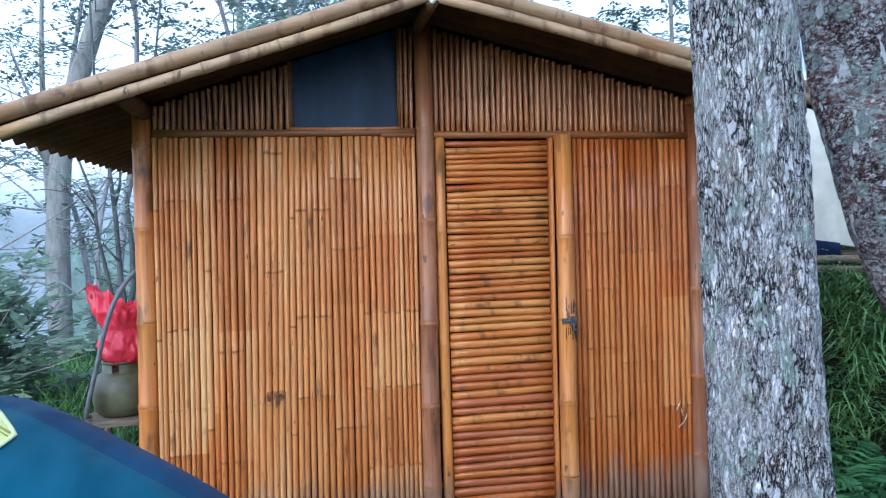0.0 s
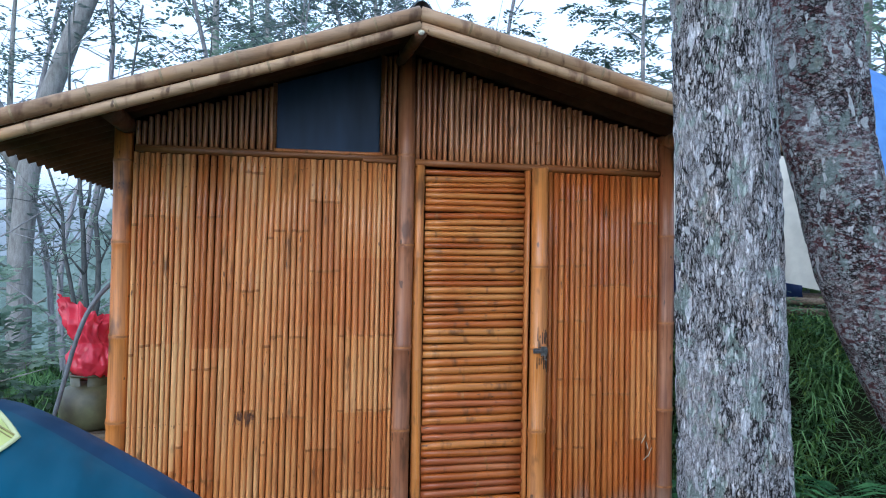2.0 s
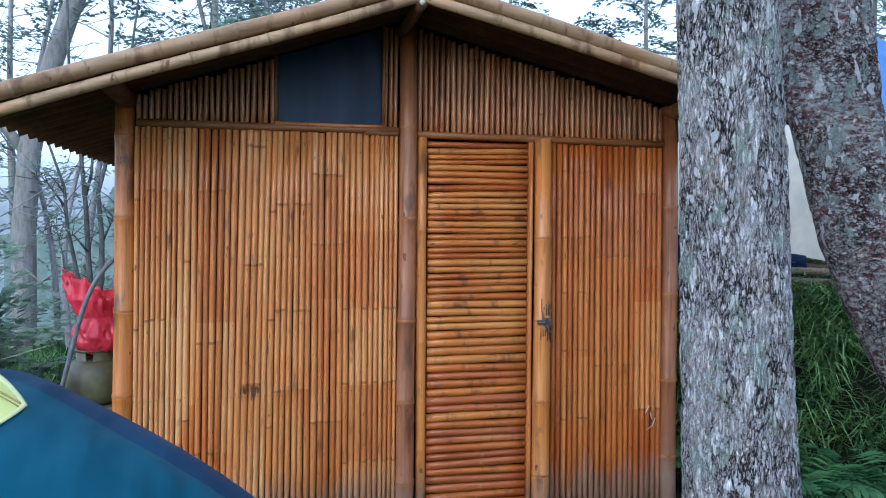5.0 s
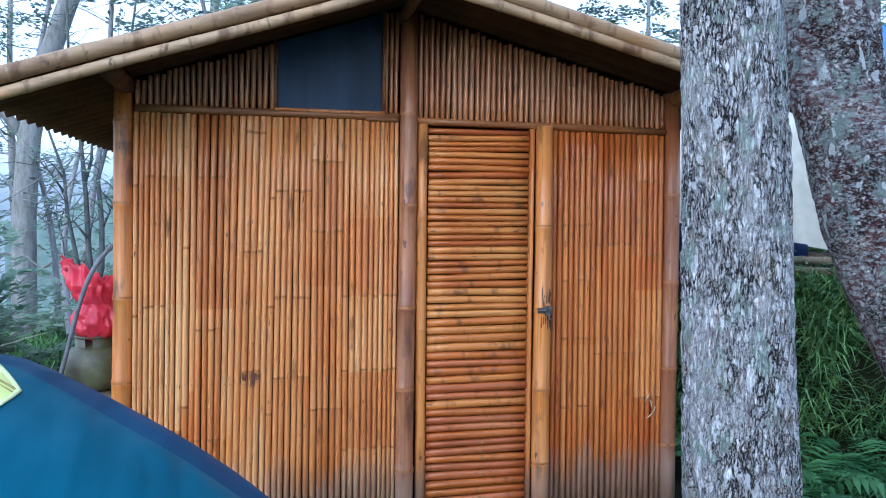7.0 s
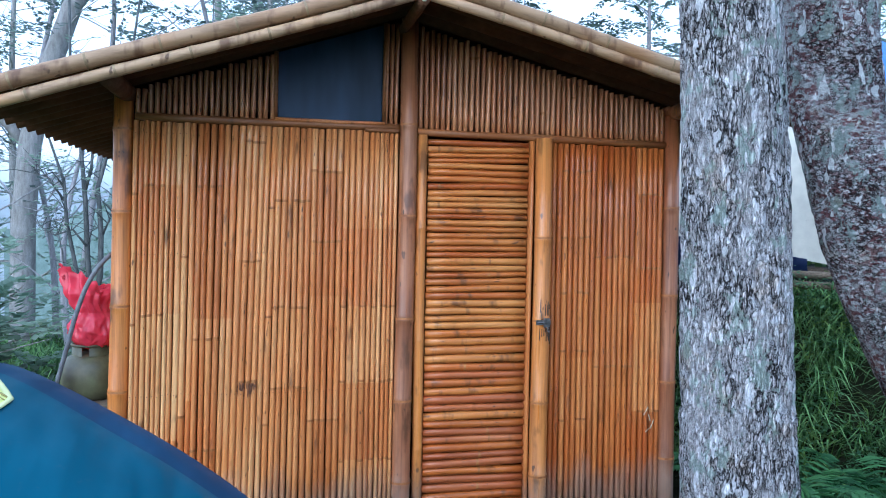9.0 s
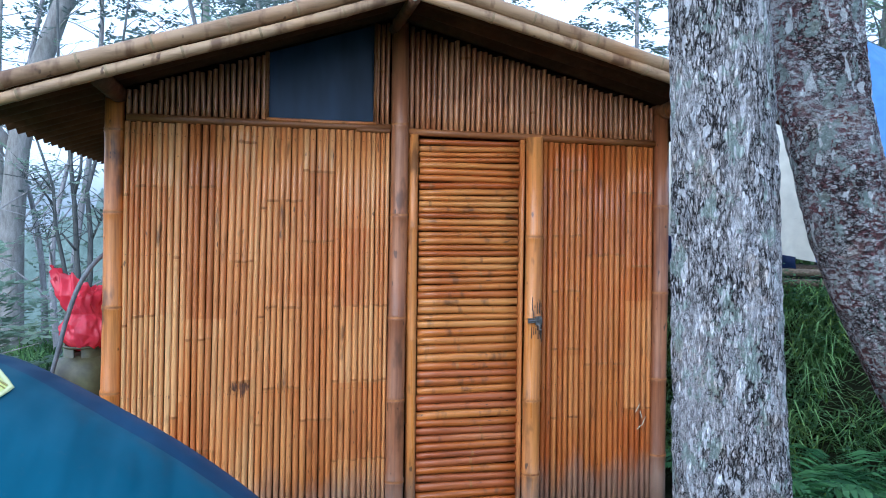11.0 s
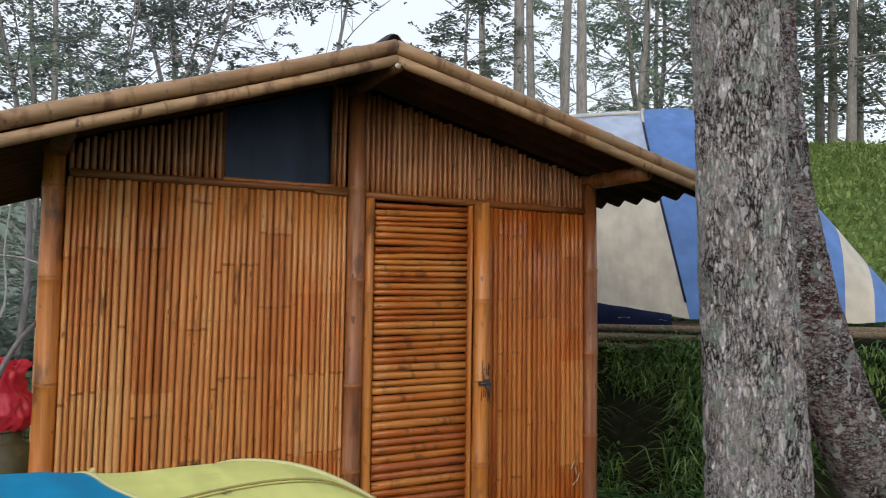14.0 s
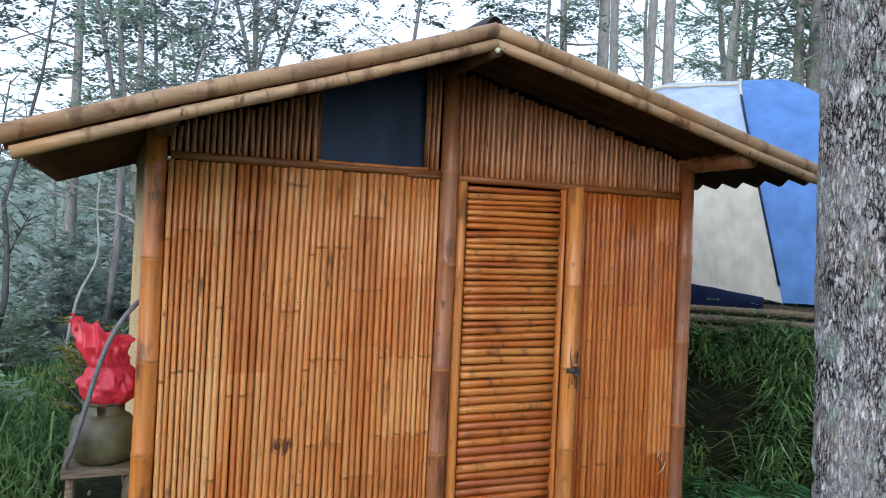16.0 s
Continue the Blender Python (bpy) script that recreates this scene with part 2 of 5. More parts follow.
M_YELLOW = cloth_mat("yellow_fly", (0.74, 0.76, 0.24), 0.25)
# M_BLUE holds the shade of the slope turned away, M_CYAN the lit side
M_BLUE = cloth_mat("shaded_blue_fly", (0.002, 0.066, 0.112), 0.05, 0.55)
M_NAVY = cloth_mat("navy_fly", (0.001, 0.032, 0.080), 0.05, 0.55)
M_CYAN = cloth_mat("lit_blue_fly", (0.0, 0.245, 0.47), 0.2, 0.62)
M_SEAM = cloth_mat("pale_seam", (0.62, 0.62, 0.30), 0.1)
M_STITCH = cloth_mat("brown_stitch", (0.35, 0.30, 0.10), 0.1)
M_TWHITE = cloth_mat("cream_tent", (0.68, 0.65, 0.55), 0.25)
M_TBLUE = cloth_mat("sky_blue_tent", (0.13, 0.27, 0.62), 0.25)
M_TPALE = cloth_mat("pale_blue_tent", (0.50, 0.60, 0.78), 0.25)
M_TDARK = cloth_mat("navy_tent", (0.012, 0.022, 0.07), 0.05)
M_BAG = cloth_mat("red_plastic", (0.80, 0.065, 0.11), 0.45, 0.2)


def bark_mat(name, plates, fissure, lichen, green, grain=(84, 23), gap=0.054, crusts=0.5, red=None, dark=0.0, warp=2.2, fleck=(34, 34, 24)):
    """Flaky bark: thin upright black cracks between grey plates, crisp lichen crusts of two kinds."""
    m, nt, b = mat(name, 0.92)
    b.inputs["Specular IOR Level"].default_value = 0.08
    vec = coords(nt, (grain[0], grain[0], grain[1]))
    nz = nd(nt, "ShaderNodeTexNoise", Scale=0.9, Detail=5.0, Roughness=0.7)
    nt.links.new(vec, nz.inputs["Vector"])
    mul = nt.nodes.new("ShaderNodeVectorMath")
    mul.operation = "SCALE"
    mul.inputs["Scale"].default_value = warp
    nt.links.new(nz.outputs["Color"], mul.inputs[0])
    add = nt.nodes.new("ShaderNodeVectorMath")
    add.operation = "ADD"
    nt.links.new(vec, add.inputs[0])
    nt.links.new(mul.outputs[0], add.inputs[1])
    crack = nd(nt, "ShaderNodeTexVoronoi", Scale=1.0)
    crack.feature = "DISTANCE_TO_EDGE"
    small = nd(nt, "ShaderNodeTexVoronoi", Scale=2.1)
    small.feature = "DISTANCE_TO_EDGE"
    cells = nd(nt, "ShaderNodeTexVoronoi", Scale=2.1)
    for v in (crack, small, cells):
        nt.links.new(add.outputs[0], v.inputs["Vector"])
    sep = nt.nodes.new("ShaderNodeSeparateColor")
    nt.links.new(cells.outputs["Color"], sep.inputs[0])
    patch = noise_of(nt, coords(nt, (8, 8, 4.5)), 1.0, 5, 0.65)
    speck = noise_of(nt, coords(nt, (300, 300, 190)), 1.0, 3, 0.7)
    col = ramp(nt, sep.outputs[0], [(0.0, plates[0]), (0.4, plates[1]), (0.9, plates[2])])
    if red:
        rust = noise_of(nt, coords(nt, (6, 6, 4)), 1.0, 5, 0.6)
        col = mix(nt, ramp(nt, rust, [(0.50, (0, 0, 0)), (0.56, (0.85, 0.85, 0.85))]), col, red)
    crust = noise_of(nt, coords(nt, fleck), 1.0, 5, 0.7)
    col = mix(nt, ramp(nt, crust, [(1.03 - crusts, (0, 0, 0)), (1.06 - crusts, (0.85, 0.85, 0.85))]), col, lichen)
    # cracks: wide where the bark is old, thin or closed where lichen has grown
    old = ramp(nt, patch, [(0.40 - dark, (0.0, 0.0, 0.0)), (0.66 - dark, (1.0, 1.0, 1.0))])
    width = math_of(nt, "ADD", math_of(nt, "MULTIPLY", old, gap * 1.9), gap * 0.22)
    line = math_of(nt, "LESS_THAN", crack.outputs["Distance"], width)
    thin = math_of(nt, "LESS_THAN", small.outputs["Distance"], math_of(nt, "MULTIPLY", width, 0.75))
    col = mix(nt, math_of(nt, "MULTIPLY", thin, 0.75), col, tuple(2.2 * c for c in fissure))
    col = mix(nt, math_of(nt, "MULTIPLY", line, 0.93), col, fissure)
    moss = noise_of(nt, coords(nt, (11, 11, 8)), 1.0, 6, 0.75)
    col = mix(nt, ramp(nt, moss, [(0.55, (0, 0, 0)), (0.575, (0.7, 0.7, 0.7))]), col, green)
    tan = noise_of(nt, coords(nt, (8, 8, 10), True), 1.0, 6, 0.7)
    col = mix(nt, ramp(nt, tan, [(0.56, (0, 0, 0)), (0.62, (0.35, 0.35, 0.35))]), col, mix(nt, 1.0, col, (1.0, 0.80, 0.58), "MULTIPLY"))
    white = noise_of(nt, coords(nt, (26, 26, 11), True), 1.0, 3, 0.5)
    col = mix(nt, ramp(nt, white, [(0.625, (0, 0, 0)), (0.64, (0.9, 0.9, 0.9))]), col, tuple(min(0.75, c * 1.25) for c in lichen))
    col = mix(nt, 0.45, col, ramp(nt, speck, [(0.34, (0.3, 0.29, 0.29)), (0.5, (1, 1, 1)), (0.66, (1.45, 1.45, 1.48))]), "MULTIPLY")
    nt.links.new(col, b.inputs["Base Color"])
    deep = math_of(nt, "MINIMUM", crack.outputs["Distance"], 0.22)
    hgt = math_of(nt, "ADD", math_of(nt, "ADD", math_of(nt, "MULTIPLY", deep, 3.0), math_of(nt, "MULTIPLY", crust, 0.5)), math_of(nt, "MULTIPLY", speck, 0.35))
    bump(nt, b, hgt, 1.0, 0.008)
    return m


M_BARK = bark_mat("grey_lichen_bark", ((0.26, 0.238, 0.235), (0.45, 0.425, 0.42), (0.63, 0.605, 0.605)), (0.007, 0.006, 0.006), (0.60, 0.59, 0.61), (0.34, 0.41, 0.36))
M_BARK_B = bark_mat("brown_lichen_bark", ((0.16, 0.105, 0.11), (0.26, 0.19, 0.195), (0.37, 0.31, 0.315)), (0.014, 0.010, 0.010), (0.52, 0.53, 0.53), (0.30, 0.37, 0.34), (44, 66), 0.055, 0.55, (0.15, 0.060, 0.062), 0.03, 2.8, (30, 30, 62))
M_BARK_S = plain_mat("smooth_pale_bark", (0.20, 0.19, 0.18), (0.36, 0.35, 0.34), 4, 0.85, 0.4, 0.01, 0, (6, 6, 1.5))
M_BARK_W = plain_mat("bleached_bark", (0.34, 0.34, 0.33), (0.52, 0.52, 0.50), 6, 0.85, 0.3, 0.005)
M_BARK_D = plain_mat("dark_wet_bark", (0.07, 0.075, 0.075), (0.15, 0.155, 0.15), 5, 0.85, 0.5, 0.01, 0, (6, 6, 1.5))
# paled to put the mist over the thin trees into the bark
M_BARK_P = plain_mat("hazed_pine_bark", (0.25, 0.24, 0.25), (0.40, 0.385, 0.40), 5, 0.9, 0.6, 0.02, 0, (6, 6, 1.5))


def leaf_mat(name, a, b2, glow=0.35):
    m, nt, b = mat(name, 0.55)
    b.inputs["Specular IOR Level"].default_value = 0.25
    geo = nt.nodes.new("ShaderNodeNewGeometry")
    n1 = noise_of(nt, coords(nt), 1.3, 3)
    f = math_of(nt, "ADD", math_of(nt, "MULTIPLY", geo.outputs["Random Per Island"], 0.6), math_of(nt, "MULTIPLY", n1, 0.4))
    c = ramp(nt, f, [(0.2, a), (0.8, b2)])
    nt.links.new(c, b.inputs["Base Color"])
    tr = nt.nodes.new("ShaderNodeBsdfTranslucent")
    nt.links.new(c, tr.inputs["Color"])
    mx = nt.nodes.new("ShaderNodeMixShader")
    mx.inputs[0].default_value = glow
    nt.links.new(b.outputs[0], mx.inputs[1])
    nt.links.new(tr.outputs[0], mx.inputs[2])
    nt.links.new(mx.outputs[0], nt.nodes["Material Output"].inputs["Surface"])
    return m


# M_LEAF, M_THICK, M_MISTY and M_LEAF_F are paled, haze mixed into their colour
M_LEAF = leaf_mat("hazed_feather_leaf", (0.11, 0.14, 0.13), (0.21, 0.25, 0.22), 0.5)
M_MEADOW = leaf_mat("meadow_blade", (0.10, 0.17, 0.04), (0.26, 0.34, 0.11), 0.35)
M_THICK = leaf_mat("hazed_thicket_leaf", (0.13, 0.18, 0.15), (0.25, 0.31, 0.265), 0.45)
M_MISTY = leaf_mat("hazed_green_leaf", (0.20, 0.29, 0.205), (0.35, 0.43, 0.32), 0.5)
M_LEAF_F = leaf_mat("hazed_far_leaf", (0.14, 0.185, 0.16), (0.26, 0.315, 0.265), 0.45)
M_GRASS = leaf_mat("grass_blade", (0.026, 0.075, 0.022), (0.25, 0.41, 0.14), 0.38)
M_GRASS_Y = leaf_mat("sunlit_grass_blade", (0.10, 0.20, 0.03), (0.34, 0.46, 0.12), 0.35)
M_FERN = leaf_mat("fern_leaf", (0.022, 0.075, 0.022), (0.11, 0.245, 0.08), 0.35)
M_WEED = leaf_mat("weed_leaf", (0.14, 0.24, 0.06), (0.30, 0.42, 0.15), 0.35)
M_HERB = leaf_mat("herb_leaf", (0.022, 0.060, 0.022), (0.13, 0.24, 0.10), 0.3)
M_YLEAF = leaf_mat("yellowing_leaf", (0.12, 0.13, 0.02), (0.34, 0.27, 0.04), 0.35)


def soil_mat():
    """Soil near black, with the bank's shade in its colour; meadow turf on the slopes above and below it."""
    m, nt, b = mat("shade_dark_soil_and_turf", 0.95)
    b.inputs["Specular IOR Level"].default_value = 0.08
    geo = nt.nodes.new("ShaderNodeNewGeometry")
    sep = nt.nodes.new("ShaderNodeSeparateXYZ")
    nt.links.new(geo.outputs["Position"], sep.inputs[0])
    vec = coords(nt)
    n1, n2 = noise_of(nt, vec, 0.8, 6, 0.65), noise_of(nt, vec, 14, 4)
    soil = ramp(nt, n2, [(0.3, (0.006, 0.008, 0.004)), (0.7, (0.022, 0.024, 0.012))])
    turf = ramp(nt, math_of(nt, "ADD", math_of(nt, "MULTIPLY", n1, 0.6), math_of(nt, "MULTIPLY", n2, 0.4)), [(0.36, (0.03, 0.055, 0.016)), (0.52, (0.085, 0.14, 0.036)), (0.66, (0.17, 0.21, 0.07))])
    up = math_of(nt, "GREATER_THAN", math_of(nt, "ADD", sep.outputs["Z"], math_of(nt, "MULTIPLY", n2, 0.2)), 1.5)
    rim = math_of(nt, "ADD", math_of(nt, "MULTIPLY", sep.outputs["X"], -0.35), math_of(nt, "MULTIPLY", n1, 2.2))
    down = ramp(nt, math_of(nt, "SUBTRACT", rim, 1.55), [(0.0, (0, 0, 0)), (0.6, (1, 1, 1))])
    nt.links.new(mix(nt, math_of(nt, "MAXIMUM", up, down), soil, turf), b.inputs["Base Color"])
    bump(nt, b, n2, 0.6, 0.03)
    return m


M_SOIL = soil_mat()


# ---- mesh builders ----
class Build:
    """Collects vertices and faces, then becomes one mesh object."""

    def __init__(self):
        self.v, self.f, self.m = [], [], []

    def add(self, verts, faces, slot=0):
        o = len(self.v)
        self.v.extend(verts)
        self.f.extend(tuple(i + o for i in f) for f in faces)
        self.m.extend([slot] * len(faces))

    def tube(self, pts, radii, n=10, cap=True, slot=0, slots=None, squash=1.0):
        pts = [Vector(p) for p in pts]
        ref = Vector((0, 0, 1)) if abs((pts[-1] - pts[0]).normalized().z) < 0.9 else Vector((0, 1, 0))
        rings = []
        for i, p in enumerate(pts):
            d = (pts[min(i + 1, len(pts) - 1)] - pts[max(i - 1, 0)]).normalized()
            a = d.cross(ref).normalized()
            b = a.cross(d)
            rings.append([p + (a * math.cos(2 * math.pi * k / n) + b * math.sin(2 * math.pi * k / n) * squash) * radii[i] for k in range(n)])
        o = len(self.v)
        for r in rings:
            self.v.extend(tuple(q) for q in r)
        for i in range(len(rings) - 1):
            for k in range(n):
                self.f.append((o + i * n + k, o + i * n + (k + 1) % n, o + (i + 1) * n + (k + 1) % n, o + (i + 1) * n + k))
                self.m.append(slots[i] if slots else slot)
        if cap:
            self.f.append(tuple(o + k for k in range(n))[::-1])
            self.f.append(tuple(o + (len(rings) - 1) * n + k for k in range(n)))
            self.m.extend([slot, slot])

    def box(self, x0, x1, y0, y1, z0, z1, slot=0):
        v = [(x, y, z) for x in (x0, x1) for y in (y0, y1) for z in (z0, z1)]
        self.add(v, [(0, 1, 3, 2), (4, 6, 7, 5), (0, 4, 5, 1), (2, 3, 7, 6), (0, 2, 6, 4), (1, 5, 7, 3)], slot)

    def object(self, name, mats, parent=None, label="", smooth=True):
        me = bpy.data.meshes.new(name)
        me.from_pydata(self.v, [], self.f)
        for m in (mats if isinstance(mats, (list, tuple)) else [mats]):
            me.materials.append(m)
        me.polygons.foreach_set("material_index", self.m)
        me.polygons.foreach_set("use_smooth", [smooth] * len(self.f))
        me.update()
        ob = new(name, me)
        if parent:
            ob.parent = parent
        if label:
            tagged(ob, label)
        return ob


def thing(name, label, category, group="", at=(0, 0, 0)):
    e = new(name)
    e.location = at
    e.empty_display_size = 0.1
    return tagged(e, label, category, group)


RNG = random.Random(7)


def culm(b, p0, p1, r0, r1, nodes, n=14, wob=0.004, slot_node=1, rng=RNG):
    """A whole bamboo pole from p0 to p1 with swollen joints at the given shares of its length."""
    p0, p1 = Vector(p0), Vector(p1)
    length = (p1 - p0).length
    ts, rs, sl = [], [], []
    marks = sorted(nodes)
    stops = [(0.0, 1.0, 0)]
    for t in marks:
        d = 0.007 / length
        stops += [(t - 6 * d, 1.0, 0), (t - 2 * d, 1.03, 0), (t - d * 0.7, 1.10, 1), (t, 1.03, 1), (t + d * 0.7, 1.09, 0), (t + 2.2 * d, 1.0, 0)]
    stops.append((1.0, 1.0, 0))
    stops = [s for s in stops if 0 <= s[0] <= 1]
    side = (p1 - p0).cross(Vector((0.3, 1, 0.2))).normalized()
    pts = [p0.lerp(p1, t) + side * (wob * math.sin(7 * t + p0.x * 9)) for t, k, s in stops]
    b.tube(pts, [(r0 + (r1 - r0) * t) * k for t, k, s in stops], n, True, 0, [slot_node * s for t, k, s in stops])


def slat(name, parent, material, p0, p1, width, depth, nodes, out, rng, bend=0.0032):
    """One split bamboo strip, rounded to the front, with joint rings; p0 to p1, facing the way out."""
    p0, p1, out = Vector(p0), Vector(p1), Vector(out)
    run = p1 - p0
    length = run.length
    side = run.normalized().cross(out).normalized()
    stops = [(0.0, 1.0, 0)]
    for t in sorted(nodes):
        d = 0.0075 / length
        if 7 * d < t < 1 - 7 * d:
            stops += [(t - 4 * d, 1.0, 0), (t - 1.1 * d, 1.04, 1), (t - 0.1 * d, 1.12, 1), (t + d * 0.5, 1.09, 0), (t + 4 * d, 1.0, 0)]
    stops += [(k, 1.0, 0) for k in (0.2, 0.4, 0.6, 0.8) if all(abs(k - s[0]) > 0.03 for s in stops)] + [(1.0, 1.0, 0)]
    stops.sort()
    ph, amp = rng.random() * 6.28, bend * (0.3 + rng.random()) * min(1.0, length * 0.6)
    prof = [(-0.5, -0.4), (-0.5, -0.15), (-0.465, 0.38), (-0.34, 0.79), (-0.13, 0.98), (0.13, 0.98), (0.34, 0.79), (0.465, 0.38), (0.5, -0.15), (0.5, -0.4)]
    b = Build()
    vs, fs, ms = [], [], []
    for t, k, s in stops:
        c = p0 + run * t + side * (amp * math.sin(5 * t + ph))
        w = width * (1 + 0.05 * math.sin(9 * t + ph * 2))
        vs += [tuple(c + side * (u * w) + out * (q * depth * k)) for u, q in prof]
    n = len(prof)
    for i in range(len(stops) - 1):
        for k in range(n - 1):
            fs.append((i * n + k, i * n + k + 1, (i + 1) * n + k + 1, (i + 1) * n + k))
            ms.append(stops[i][2])
    fs += [tuple(range(n))[::-1], tuple(range((len(stops) - 1) * n, len(stops) * n))]
    ms += [0, 0]
    b.v, b.f, b.m = vs, fs, ms
    return b.object(name, [material, M_NODE if rng.random() < 0.6 else material], parent)


# ---- the hut ----
hut = thing("bamboo_hut", "small varnished bamboo hut with a closed slatted door", "hut")
X_APEX, Z_APEX, K_L, K_R = -0.035, 2.575, 0.310, 0.262
Y_FRONT, Y_BACK, X_EAVE_L, X_EAVE_R = -0.53, 2.70, -1.82, 1.84
RAIL_L, RAIL_R = 2.022, 2.000


def roof_z(x):
    return Z_APEX - (K_L * (X_APEX - x) if x < X_APEX else K_R * (x - X_APEX))


def rail_z(x):
    return RAIL_L + 0.004 - 0.011 * (x + 1.25) if x < 0 else RAIL_R - 0.019 * x


def upright_panel(name, label, material, x0, x1, count, z_low, z_high, seed, out=(0, -1, 0), y=0.0, marks_at=(), share=(1, 4), short=None, nails=()):
    """A row of upright slats in front of a dark board; neighbours cut from one culm share their joints."""
    rng = random.Random(seed)
    b = Build()
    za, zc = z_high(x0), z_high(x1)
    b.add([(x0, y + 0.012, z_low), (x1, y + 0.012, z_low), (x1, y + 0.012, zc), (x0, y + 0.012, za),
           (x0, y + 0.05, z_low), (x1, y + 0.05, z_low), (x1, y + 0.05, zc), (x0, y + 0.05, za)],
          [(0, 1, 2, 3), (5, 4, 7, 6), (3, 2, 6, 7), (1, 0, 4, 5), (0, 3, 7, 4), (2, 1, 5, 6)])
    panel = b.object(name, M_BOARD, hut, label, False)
    wts = [(0.84 if k < 0.17 * count else 0.86 if k > 0.86 * count else 1.07) * rng.uniform(0.92, 1.08) if count > 40 and y == 0.0 else rng.uniform(0.93, 1.07) for k in range(count)]
    edges = [x0 + (x1 - x0) * sum(wts[:k]) / sum(wts) for k in range(count + 1)]
    rows = [Build() for _ in nails]
    i = 0
    while i < count:
        g = rng.randint(*share)
        step = rng.uniform(0.42, 0.85)
        start = rng.uniform(0.0, step)
        kin = rng.random()
        for _ in range(g):
            if i >= count:
                break
            x, pitch = (edges[i] + edges[i + 1]) / 2, edges[i + 1] - edges[i]
            top = z_high(x) - 0.004 + rng.uniform(-0.004, 0.002) - (short(x) + rng.uniform(-0.006, 0.012) if short else 0)
            low = z_low + rng.uniform(0, 0.008)
            marks = []
            z = start + rng.uniform(-0.006, 0.006)
            while z < top:
                if z > low:
                    marks.append((z - low) / (top - low))
                z += step
            for xa, xb, zs in marks_at:
                if xa < x < xb:
                    marks = [(q + rng.uniform(-0.004, 0.004) - low) / (top - low) for q in zs]
            lean = rng.uniform(-0.0012, 0.0012) if y == 0.0 else rng.uniform(-0.003, 0.003)
            for xa, xb, zs in marks_at:
                if len(zs) == 4:
                    lean += 0.012 * max(0.0, 1 - max(xa - x, x - xb, 0.0) / 0.22)
            wide, deep = pitch * (rng.uniform(0.93, 0.98) if y == 0.0 and x < 0.6 else rng.uniform(0.87, 0.93) if y == 0.0 else rng.uniform(0.74, 0.86)), rng.uniform(0.019, 0.023)
            if any(xa < x < xb and len(zs) == 4 for xa, xb, zs in marks_at):
                wide, deep = pitch * 0.995, 0.023
            one = slat("slat", panel, material, (x - lean, y, low), (x + lean, y, top), wide, deep, marks, out, rng, 0.0016)
            one.color = (kin, start / 2, step / 2, 1)
            for xa, xb, zs in marks_at:
                if xa < x < xb:
                    one.color = (abs(xa) % 1, zs[0] / 2, (zs[-1] - zs[0]) / (len(zs) - 1) / 2, 1)
            for nb, nz in zip(rows, nails):
                q = nz + rng.uniform(-0.006, 0.006)
                u = x + rng.uniform(-0.003, 0.003)
                nb.tube([(u, y - deep + 0.002, q), (u, y - deep - 0.0012, q)], [0.0024, 0.002], 6)
            i += 1
    for nb in rows:
        tagged(nb.object("nail_row", M_NAIL, panel), "row of small dark nail heads", kind="stuff")
    return panel


def slat_drop(x):
    """How far the gable slats stop short of the roof."""
    return 0.008


upright_panel("wall_panel", "tan bamboo slat wall panel", M_SLAT, -1.256, -0.046, 44, 0.01, lambda x: rail_z(x) - 0.015, 11, share=(2, 7), nails=(0.11, 0.76, 1.41, 1.95),
              marks_at=((-0.79, -0.675, (0.25, 0.817, 1.378, 1.93)), (-0.98, -0.79, (0.50, 1.02, 1.72)), (-0.46, -0.32, (0.62, 1.47, 1.80)), (-0.32, -0.05, (0.42, 0.80, 1.16)), (-1.2, -1.03, (0.55, 1.13, 1.72)), (-0.62, -0.46, (0.78, 1.16, 1.66))))
upright_panel("wall_panel", "red-brown bamboo slat wall panel", M_SLAT_R, 0.734, 1.345, 20, 0.01, lambda x: rail_z(x) - 0.015, 12, share=(4, 8), nails=(0.11, 0.74, 1.39),
              marks_at=((0.73, 0.79, (0.72, 1.59)), (0.79, 0.98, (0.57, 0.92, 1.22, 1.50, 1.83)), (1.20, 1.35, (0.60, 1.34, 1.72)), (0.98, 1.20, (0.84, 1.40))))
upright_panel("gable_panel", "dull brown bamboo gable panel", M_GABLE, -1.256, -0.632, 23, 2.03, lambda x: roof_z(x) - 0.035, 13, y=0.012, short=slat_drop)
upright_panel("gable_panel", "dull brown bamboo gable panel", M_GABLE, -0.118, -0.046, 3, 2.02, lambda x: roof_z(x) - 0.035, 14, y=0.012, short=slat_drop)
upright_panel("gable_panel", "dull brown bamboo gable panel", M_GABLE, 0.046, 1.348, 46, 1.985, lambda x: roof_z(x) - 0.035, 15, y=0.012, short=slat_drop)

# dark window film between the gable slats
b = Build()
xs = [-0.632 + 0.514 * i / 10 for i in range(11)]
for a, c in zip(xs, xs[1:]):
    b.add([(a, 0.03, 2.035), (c, 0.03, 2.035), (c, 0.03, roof_z(c) - 0.04), (a, 0.03, roof_z(a) - 0.04),
           (a, 0.036, 2.035), (c, 0.036, 2.035), (c, 0.036, roof_z(c) - 0.04), (a, 0.036, roof_z(a) - 0.04)], [(0, 1, 2, 3), (5, 4, 7, 6)])
pane = b.object("window", M_WIN, hut, "dark blue-grey plastic window film")
b = Build()
b.tube([(-0.632, 0.0, 2.03), (-0.632, 0.0, roof_z(-0.632) - 0.04)], [0.011, 0.011], 8)
b.object("window_frame", M_RAIL, pane)
